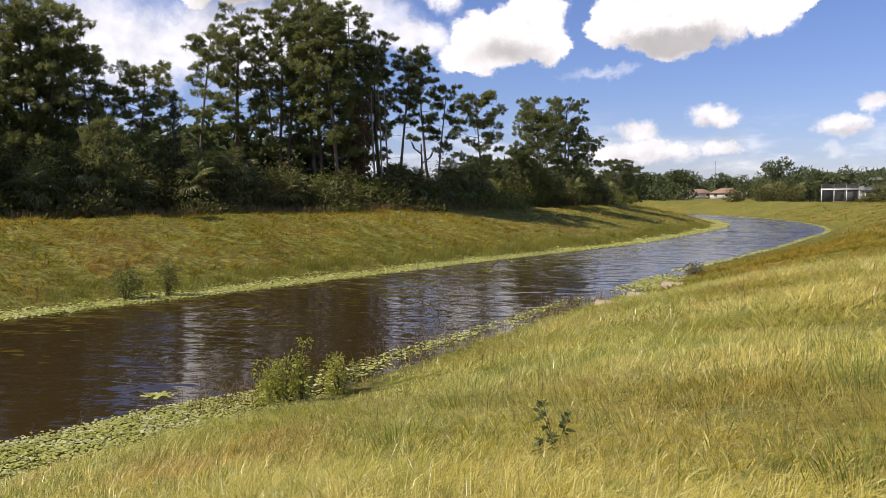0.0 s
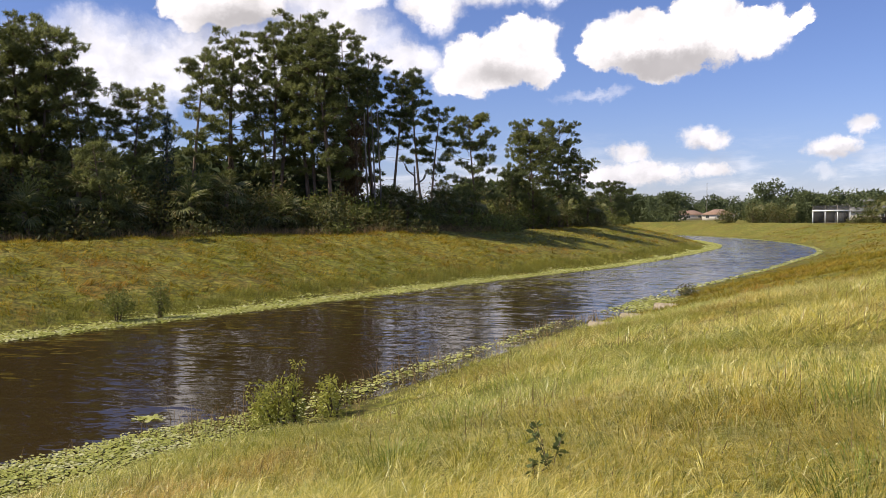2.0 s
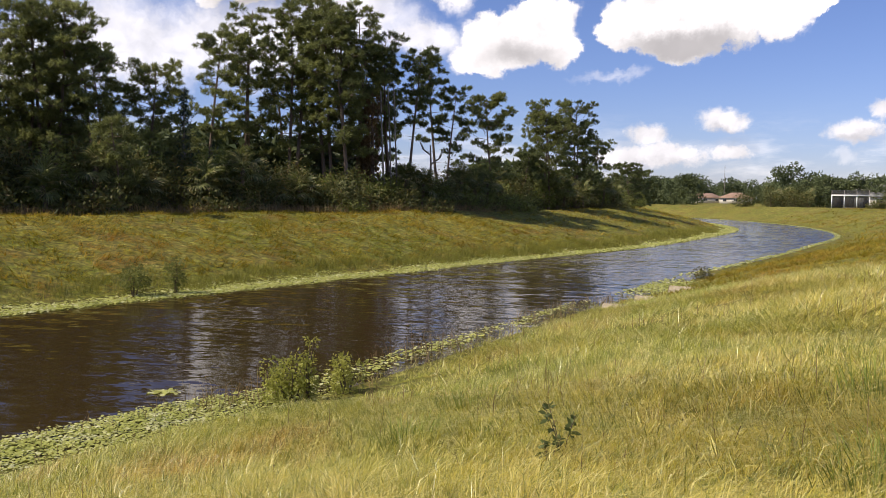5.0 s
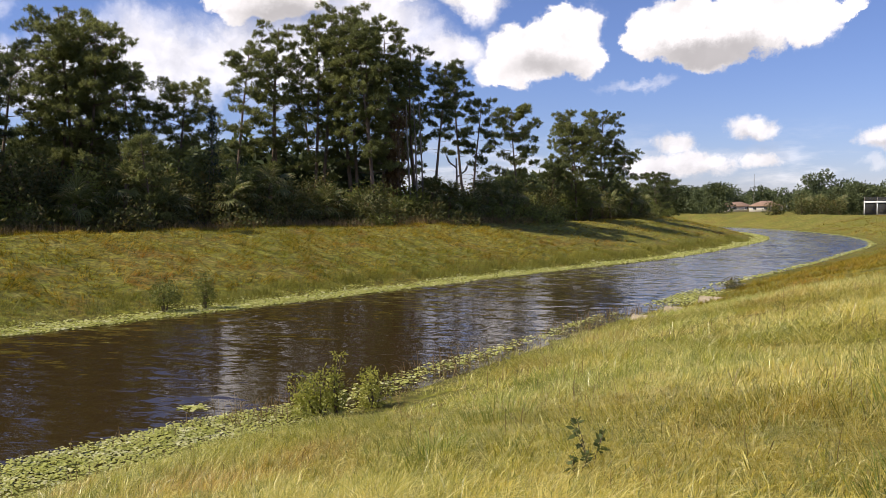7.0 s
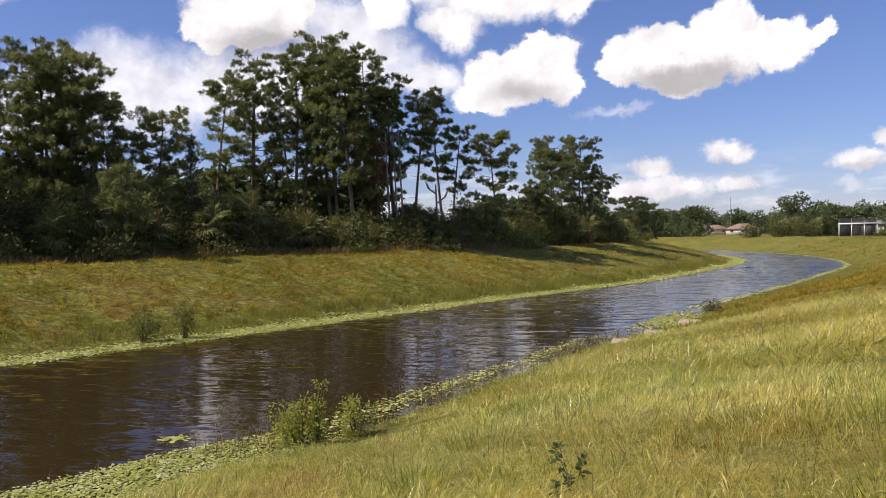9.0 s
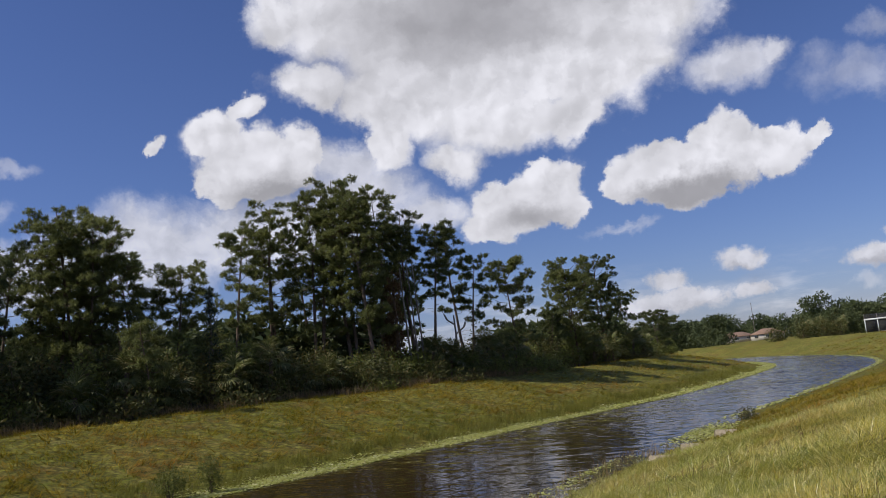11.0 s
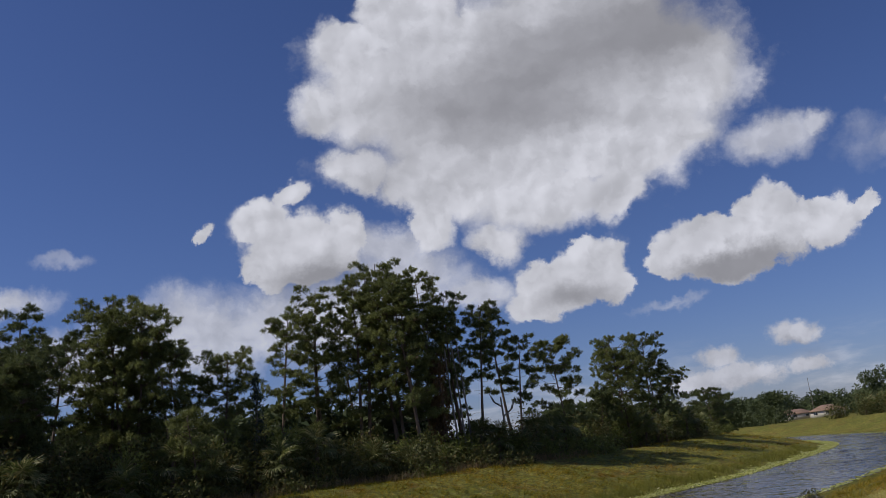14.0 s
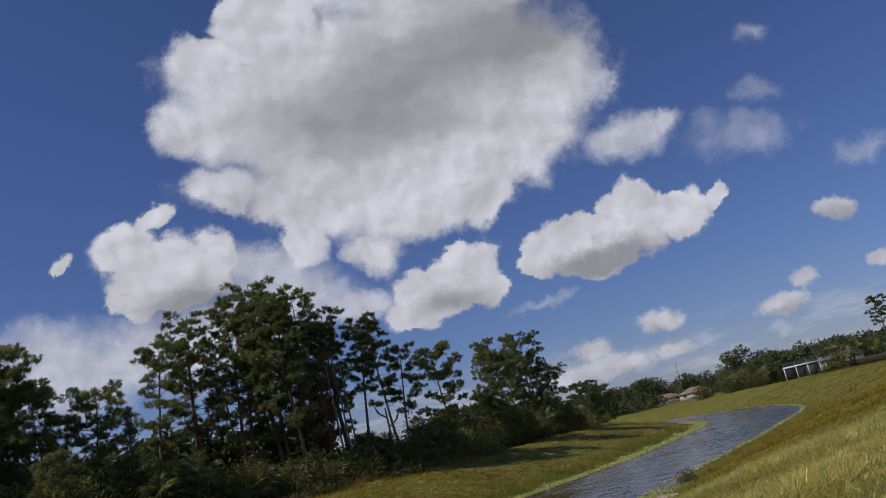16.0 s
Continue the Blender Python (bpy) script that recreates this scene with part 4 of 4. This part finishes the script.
# ---------------------------------------------------------------- houses across the meadow
def house(x, y, turn, wide, deep, wall_mat, roof_mat, label, eave=2.6, ridge=4.7):
    """A one-storey house with a hipped roof and windows."""
    z = land_at(x, y)
    ob = tagged(empty("house", x, y, z, turn), label, "house", "houses beyond the canal")
    h = Heap()
    h.box((-wide / 2, -deep / 2, -0.2), (wide / 2, deep / 2, eave))
    part("wall", h.mesh("wall", wall_mat), ob)
    h = Heap()
    a, c, e = wide / 2 + 0.5, deep / 2 + 0.5, max(0.3, wide / 2 - deep / 2)
    v = [(-a, -c, eave - 0.12), (a, -c, eave - 0.12), (a, c, eave - 0.12), (-a, c, eave - 0.12), (-a, -c, eave + 0.05), (a, -c, eave + 0.05), (a, c, eave + 0.05), (-a, c, eave + 0.05), (-e, 0, ridge), (e, 0, ridge)]
    h.add(v, [(0, 2, 1), (0, 3, 2), (0, 1, 5), (0, 5, 4), (1, 2, 6), (1, 6, 5), (2, 3, 7), (2, 7, 6), (3, 0, 4), (3, 4, 7), (4, 5, 9), (4, 9, 8), (5, 6, 9), (6, 7, 8), (6, 8, 9), (7, 4, 8)])
    part("roof", h.mesh("roof", roof_mat), ob)
    count = max(2, int(wide // 4))
    for k in range(count):
        wx = -wide / 2 + (k + 0.5) * wide / count
        h = Heap()
        for lo, hi in (((-0.75, 0), (0.75, 0.1)), ((-0.75, 1.2), (0.75, 1.3)), ((-0.75, 0.1), (-0.67, 1.2)), ((0.67, 0.1), (0.75, 1.2)), ((-0.03, 0.1), (0.03, 1.2))):
            h.box((wx + lo[0], -deep / 2 - 0.06, 0.95 + lo[1]), (wx + hi[0], -deep / 2 + 0.02, 0.95 + hi[1]))
        w = part("window", h.mesh("window", white_metal_mat), ob)
        h = Heap()
        h.box((wx - 0.67, -deep / 2 - 0.02, 1.05), (wx + 0.67, -deep / 2 - 0.004, 2.15))
        part("pane", h.mesh("pane", glass_mat), w)
    return ob


house(105.5, 388.0, -10, 9, 7, white_wall_mat, grey_roof_mat, "small white house with a grey roof, far off", 2.5, 4.3)
house(119.5, 396.0, -14, 15, 9, stucco_mat, tile_mat, "low beige house with a brown hipped roof", 2.5, 4.6)
house(130.5, 386.0, -20, 14, 10, stucco_mat, tile_mat, "low beige house with a brown hipped roof", 2.6, 5.0)
house(99.0, 195.0, -26, 15, 10, stucco_mat, grey_roof_mat, "beige house with a grey roof behind the pool cage", 2.7, 5.6)


def pool_cage(x, y, turn, wide, deep, eave, top):
    """A screened pool enclosure: white aluminium posts and beams, dark insect screen."""
    z = land_at(x, y)
    ob = tagged(empty("pool_enclosure", x, y, z, turn), "white aluminium pool enclosure with dark insect screens", "pool enclosure")
    n = 4
    xs, m = np.linspace(-wide / 2, wide / 2, n), 0.08
    for px in xs:
        for py in (-deep / 2, deep / 2):
            h = Heap()
            h.box((px - m, py - m, -0.1), (px + m, py + m, eave))
            part("post", h.mesh("post", white_metal_mat), ob)
        h = Heap()
        h.tube([(px, -deep / 2, eave), (px, -deep / 4, top), (px, deep / 4, top), (px, deep / 2, eave)], [0.06] * 4, 4)
        part("rafter", h.mesh("rafter", grey_bark_mat), ob, "dark bronze roof rafter")
    for py in (-deep / 2, deep / 2):
        h = Heap()
        h.box((-wide / 2 - 0.12, py - 0.14, eave - 0.14), (wide / 2 + 0.12, py + 0.14, eave + 0.16))
        part("beam", h.mesh("beam", white_metal_mat), ob)
    for px in (-wide / 2, wide / 2):
        h = Heap()
        h.box((px - 0.12, -deep / 2, eave - 0.1), (px + 0.12, deep / 2, eave + 0.1))
        part("beam", h.mesh("beam", white_metal_mat), ob)
    for a, c in zip(xs, xs[1:]):
        for py in (-deep / 2, deep / 2):
            h = Heap()
            h.box((a + m, py - 0.01, 0.1), (c - m, py + 0.01, eave - 0.14))
            part("screen", h.mesh("screen", screen_mat), ob)
        h = Heap()
        h.add([(a, -deep / 2, eave), (c, -deep / 2, eave), (c, -deep / 4, top), (a, -deep / 4, top), (c, deep / 4, top), (a, deep / 4, top), (c, deep / 2, eave), (a, deep / 2, eave)],
              [(0, 1, 2), (0, 2, 3), (3, 2, 4), (3, 4, 5), (5, 4, 6), (5, 6, 7)])
        part("roof_screen", h.mesh("roof_screen", screen_mat), ob)
    h = Heap()
    h.box((0.8, deep / 2 - 0.7, 0), (2.6, deep / 2 - 0.5, 2.1))
    part("door", h.mesh("door", white_wall_mat), ob, "white house door inside the cage")


pool_cage(83.4, 176.2, -24, 7.0, 6.5, 2.6, 3.7)

fence = tagged(empty("fence", 94.4, 171.0, land_at(94.4, 171.0) - 0.05, -28), "dark stained wooden privacy fence", "fence")
board = Heap()
board.box((-0.07, -0.012, 0), (0.07, 0.012, 1.55))
board = board.mesh("board", dark_fence_mat)
for k in range(110):
    part("board", board, fence).location = (-6.5 + k * 0.15, (k % 2) * 0.012, 0)
rail = Heap()
rail.box((-6.6, 0.03, 0.3), (10.0, 0.09, 0.4))
rail.box((-6.6, 0.03, 1.2), (10.0, 0.09, 1.3))
part("rail", rail.mesh("rail", dark_fence_mat), fence)

for k, (x, y, h) in enumerate([(92.0, 174.5, 3.0), (95.5, 177.0, 4.0), (99.5, 176.0, 3.6), (90.2, 172.5, 1.2), (113.0, 184.0, 5.0), (117.0, 180.0, 4.4), (121.0, 186.0, 5.4), (83.0, 196.0, 2.2), (79.5, 200.0, 2.6), (76.0, 198.0, 1.8), (124.0, 178.0, 4.0)]):
    palm(x, y, h, 400 + k, "garden palm with drooping fan leaves", 20, 1.5, "palms by the houses")
for k, (x, y, h, r) in enumerate([(86.6, 171.0, 1.4, 2.2), (89.0, 170.5, 1.2, 2.0), (75.0, 186.0, 3.6, 2.6), (79.0, 188.0, 4.2, 2.8), (72.0, 190.0, 4.4, 2.6), (77.0, 190.0, 3.8, 2.2), (68.0, 194.0, 3.2, 2.8), (110.0, 174.0, 2.6, 2.4), (115.0, 176.0, 3.0, 2.6)]):
    shrub(x, y, h, r, 450 + k, shrub_mat, "rounded green garden bush", 900, 0.42, "garden_bush", "shrub", "bushes by the houses")

mast = tagged(empty("radio_mast", 128.0, 395.0, land_at(128.0, 395.0)), "thin grey radio mast above the distant woods", "mast")
h = Heap()
h.tube([(0, 0, 0), (0, 0, 17.5)], [0.16, 0.10], 5)
part("pole", h.mesh("pole", grey_bark_mat), mast)

# ---------------------------------------------------------------- floating leaves along the shores
rng = np.random.default_rng(31)


def pads(heap, x, y, z, radius, rng):
    """Round floating leaves, five-sided and slightly tilted."""
    n = len(x)
    a = np.arange(5) * math.pi * 0.4
    tilt = rng.normal(0, 0.20, (n, 2))
    ring = np.stack([np.cos(a), np.sin(a)], 1)[None] * radius[:, None, None] * rng.uniform(0.8, 1.15, (n, 5))[:, :, None]
    dz = (ring * tilt[:, None]).sum(-1)
    v = np.concatenate([ring + np.stack([x, y], 1)[:, None], (z[:, None] + dz + 0.012)[..., None]], -1).reshape(-1, 3)
    k = np.arange(n)[:, None] * 5
    heap.add(v, np.concatenate([k + (0, 1, 2), k + (0, 2, 3), k + (0, 3, 4)], 1))


def mat_of_pads(line, first, last, per_metre, out, radius, label, gaps=0.15):
    """Floating leaves on a stretch of shore, out to a wavering distance."""
    line = line[first:last]
    step = np.linalg.norm(np.diff(line, axis=0), axis=1)
    along = np.concatenate([[0], np.cumsum(step)])
    n = int(along[-1] * per_metre)
    d = rng.uniform(0, along[-1], n)
    x, y = np.interp(d, along, line[:, 0]), np.interp(d, along, line[:, 1])
    width = out * (0.65 + 0.35 * np.sin(d * 0.55) * np.sin(d * 0.21 + 1) + 0.25 * np.sin(d * 1.9))
    keep = np.sin(d * 0.8 + 2 * np.sin(d * 0.17)) > -1 + 2 * gaps * rng.uniform(0.8, 1.2, n) - 0.3
    a = rng.uniform(0, 6.28, n)
    q = 2.3 * np.sqrt(rng.uniform(0, 1, n))
    x, y = x + np.cos(a) * q, y + np.sin(a) * q
    s, _ = shore_distance(x, y)
    keep &= (s > -0.30 * (0.5 + np.sin(d * 1.7) * np.sin(d * 0.6))) & (s < width + rng.normal(0, 0.12, n))
    x, y, s = x[keep], y[keep], s[keep]
    h = Heap()
    pads(h, x, y, np.maximum(0.0, land(x, y, s)) + rng.uniform(0, 0.05, len(x)), radius * rng.uniform(0.6, 1.3, len(x)), rng)
    tagged(new("floating_leaves", h.mesh("floating_leaves", pad_mat)), label, "water plants", kind="stuff")


PADS = "mat of bright yellow-green floating leaves along the shore"
mat_of_pads(FAR_SHORE, 20, 60, 1250, 2.5, 0.050, PADS, 0.0)
mat_of_pads(FAR_SHORE, 60, 132, 520, 2.0, 0.09, PADS, 0.0)
mat_of_pads(NEAR_SHORE, 20, 33, 4200, 2.6, 0.027, PADS, 0.0)
mat_of_pads(NEAR_SHORE, 33, 62, 900, 0.75, 0.045, PADS, 0.35)
mat_of_pads(NEAR_SHORE, 72, 80, 700, 1.5, 0.06, PADS, 0.0)
mat_of_pads(NEAR_SHORE, 84, 168, 240, 0.40, 0.08, PADS, 0.2)
h = Heap()
n = 70
pads(h, -5.75 + rng.normal(0, 0.17, n), 16.6 + rng.normal(0, 0.10, n), np.zeros(n), np.full(n, 0.05), rng)
tagged(new("floating_leaves", h.mesh("floating_leaves", pad_mat)), "small drifting patch of floating leaves", "water plants", kind="stuff")

# ---------------------------------------------------------------- plants of the banks
shrub(-3.05, 15.9, 1.05, 0.50, 501, bank_leaf_mat, "light green leafy bush at the water's edge", 1700, 0.08, "bank_bush", "shrub", "bushes on the banks")
shrub(-2.75, 15.9, 1.75, 0.20, 502, bank_leaf_mat, "slender light green sapling at the water's edge", 420, 0.075, "bank_bush", "shrub", "bushes on the banks")
shrub(-2.05, 16.6, 0.95, 0.36, 503, bank_leaf_mat, "light green leafy bush at the water's edge", 850, 0.08, "bank_bush", "shrub", "bushes on the banks")
shrub(-12.3, 32.2, 1.35, 0.72, 504, field_bush_mat, "small dark green bush on the grassy bank", 1500, 0.10, "bank_bush", "shrub", "bushes on the banks", 0.35)
shrub(-11.0, 33.3, 1.8, 0.50, 505, field_bush_mat, "upright dark green sapling on the grassy bank", 1000, 0.10, "bank_bush", "shrub", "bushes on the banks", 0.15)
shrub(12.9, 42.6, 0.6, 0.5, 506, shrub_mat, "small green bush by the culvert pipes", 500, 0.10, "bank_bush", "shrub", "bushes on the banks")


def weed(x, y, height, seed, spread=0.22):
    """A broad-leaved weed: a few thin stalks with dark leaves near the top."""
    rng = np.random.default_rng(seed)
    ob = tagged(empty("weed", x, y, land_at(x, y) - 0.03), "dark broad-leaved weed standing in the grass", "weed", "weeds in the grass")
    for k in range(4):
        a = k * 1.7 + rng.uniform(0, 1)
        top = np.array((math.cos(a) * spread * 0.7, math.sin(a) * spread * 0.7, height * rng.uniform(0.75, 1.05)))
        h = Heap()
        h.tube([(0, 0, 0), top * (0.4, 0.4, 0.55), top], [0.0035, 0.003, 0.002], 5)
        s = part("stalk", h.mesh("stalk", twig_mat), ob)
        h, n = Heap(), 11
        base = top * rng.uniform(0.6, 1.0, n)[:, None]
        way = unit(rng, n) * (1, 1, 0.5) + (0, 0, 0.1)
        h.spikes(base, way / np.linalg.norm(way, axis=1)[:, None], 0.070 * rng.uniform(0.6, 1.2, n), 0.030, rng)
        tagged(part("leafage", h.mesh("leafage", weed_leaf_mat), s), kind="stuff")


weed(0.82, 5.95, 0.46, 601)
weed(0.70, 5.75, 0.30, 602, 0.12)
weed(1.75, 4.35, 0.16, 603, 0.2)

# dry seed stalks, one sheet of many
rng = np.random.default_rng(41)


def stalks(spots, label):
    h = Heap()
    for x, y, n, spread, tall in spots:
        px, py = x + rng.normal(0, spread, n), y + rng.normal(0, spread, n)
        s, _ = shore_distance(px, py)
        keep = s > -0.5
        px, py, s = px[keep], py[keep], s[keep]
        m = len(px)
        blades(h, px, py, np.maximum(land(px, py, s), -0.05), tall * rng.uniform(0.6, 1.2, m), np.full(m, 0.004 + 0.00035 * math.hypot(x, y)), np.abs(rng.normal(0.4, 0.3, m)), rng.uniform(0, 6.28, m), rng)
    tagged(new("dry_stalks", h.mesh("dry_stalks", straw_mat)), label, "dry grass", kind="stuff")


shore_tufts = [(NEAR_SHORE[k][0] + 0.35, NEAR_SHORE[k][1] - 0.25, 9, 0.4, 0.55) for k in range(22, 66)]
stalks(shore_tufts + [(-3.4, 16.9, 70, 0.35, 0.75), (-4.4, 15.5, 40, 0.4, 0.6), (-1.0, 20.2, 40, 0.4, 0.8), (-0.3, 21.4, 30, 0.4, 0.75), (4.5, 30.0, 45, 0.8, 0.7), (3.2, 28.2, 30, 0.7, 0.6), (6.0, 31.6, 30, 0.6, 0.55)], "thin dry brown stalks at the water's edge")
meadow = []
for k in range(110):
    r, a = rng.uniform(4.5, 26), radians(rng.uniform(-30, 34))
    if shore_distance(np.array([r * math.sin(a)]), np.array([r * math.cos(a)]))[0][0] > 0.4:
        meadow.append((r * math.sin(a), r * math.cos(a), 10, 0.45, 0.48))
stalks(meadow, "thin rust-brown seed stalks standing out of the grass")
crest_line = [(p[0] + 0.9, p[1] - 1.1, 110, 0.6, 0.75) for p in edge[4:58]]
stalks(crest_line, "tall tan grass along the foot of the wood")


h = Heap()
for k in range(22, 92):
    for d in rng.uniform(1.7, 3.4, 3):
        ax, ay = FAR_SHORE[k] + rng.uniform(0, 1) * (FAR_SHORE[k + 1] - FAR_SHORE[k])
        tx, ty = FAR_SHORE[k + 1] - FAR_SHORE[k]
        l = math.hypot(tx, ty)
        x, y, n = ax - ty / l * d, ay + tx / l * d, 70
        px, py = x + rng.normal(0, 0.35, n), y + rng.normal(0, 0.35, n)
        blades(h, px, py, land(px, py), rng.uniform(0.3, 0.75) * rng.uniform(0.6, 1.15, n), np.full(n, 0.010 + 0.0004 * y), np.abs(rng.normal(0.5, 0.3, n)), rng.uniform(0, 6.28, n), rng, False)
tagged(new("bank_grass", h.mesh("bank_grass", foot_mat)), "dark green rank grass along the foot of the far bank", "grass", kind="stuff")

h = Heap()
for x, y, n, spread, tall in ((3.3, 6.3, 150, 0.16, 0.62), (2.15, 4.2, 160, 0.15, 0.42), (2.5, 4.6, 120, 0.14, 0.40), (3.1, 5.2, 120, 0.16, 0.45), (-0.4, 7.6, 90, 0.14, 0.5), (0.3, 9.6, 110, 0.2, 0.5), (4.2, 9.0, 120, 0.2, 0.5), (2.4, 12.5, 140, 0.3, 0.5), (1.2, 15.0, 160, 0.35, 0.5)):
    px, py = x + rng.normal(0, spread, n), y + rng.normal(0, spread, n)
    out = np.arctan2(py - y, px - x)
    blades(h, px, py, land(px, py), tall * rng.uniform(0.6, 1.15, n), np.full(n, 0.006 + 0.0003 * y), np.abs(rng.normal(0.7, 0.3, n)), out, rng)
tagged(new("grass_tufts", h.mesh("grass_tufts", tuft_mat)), "taller bright green grass tufts on the bank", "grass", kind="stuff")


# ---------------------------------------------------------------- culvert pipes at the water's edge
def culvert(x, y, z, turn, length, radius, label):
    """A ribbed pipe end, open at the front."""
    ob = tagged(empty("culvert_pipe", x, y, z, turn), label, "pipe", "culvert pipes")
    n, sides = int(length / 0.11), 20
    t = np.linspace(0, length, n * 2 + 1)
    r = radius * (1 + 0.07 * np.where(np.arange(len(t)) % 2, 1, -1))
    h = Heap()
    h.tube(np.stack([t, 0 * t, 0 * t], 1), r, sides)
    h.tube(np.stack([t[::-1], 0 * t, 0 * t], 1), r[::-1] * 0.86, sides)
    part("barrel", h.mesh("barrel", pipe_mat), ob)
    h = Heap()
    a = np.arange(sides + 1) * 2 * math.pi / sides
    ring = [(-0.004, math.cos(k) * radius * q, math.sin(k) * radius * q) for k in a for q in (0.84, 1.04)]
    h.add(ring, [tri for k in range(sides) for tri in ((2 * k, 2 * k + 1, 2 * k + 3), (2 * k, 2 * k + 3, 2 * k + 2))])
    part("rim", h.mesh("rim", pipe_mat), ob)


culvert(7.15, 32.2, 0.06, -28, 1.2, 0.25, "weathered beige ribbed culvert pipe ending in the water")
culvert(9.35, 35.6, 0.08, -28, 1.25, 0.27, "weathered beige ribbed culvert pipe ending in the water")
culvert(5.6, 30.5, -0.02, -28, 1.0, 0.22, "beige ribbed culvert pipe half hidden in grass")
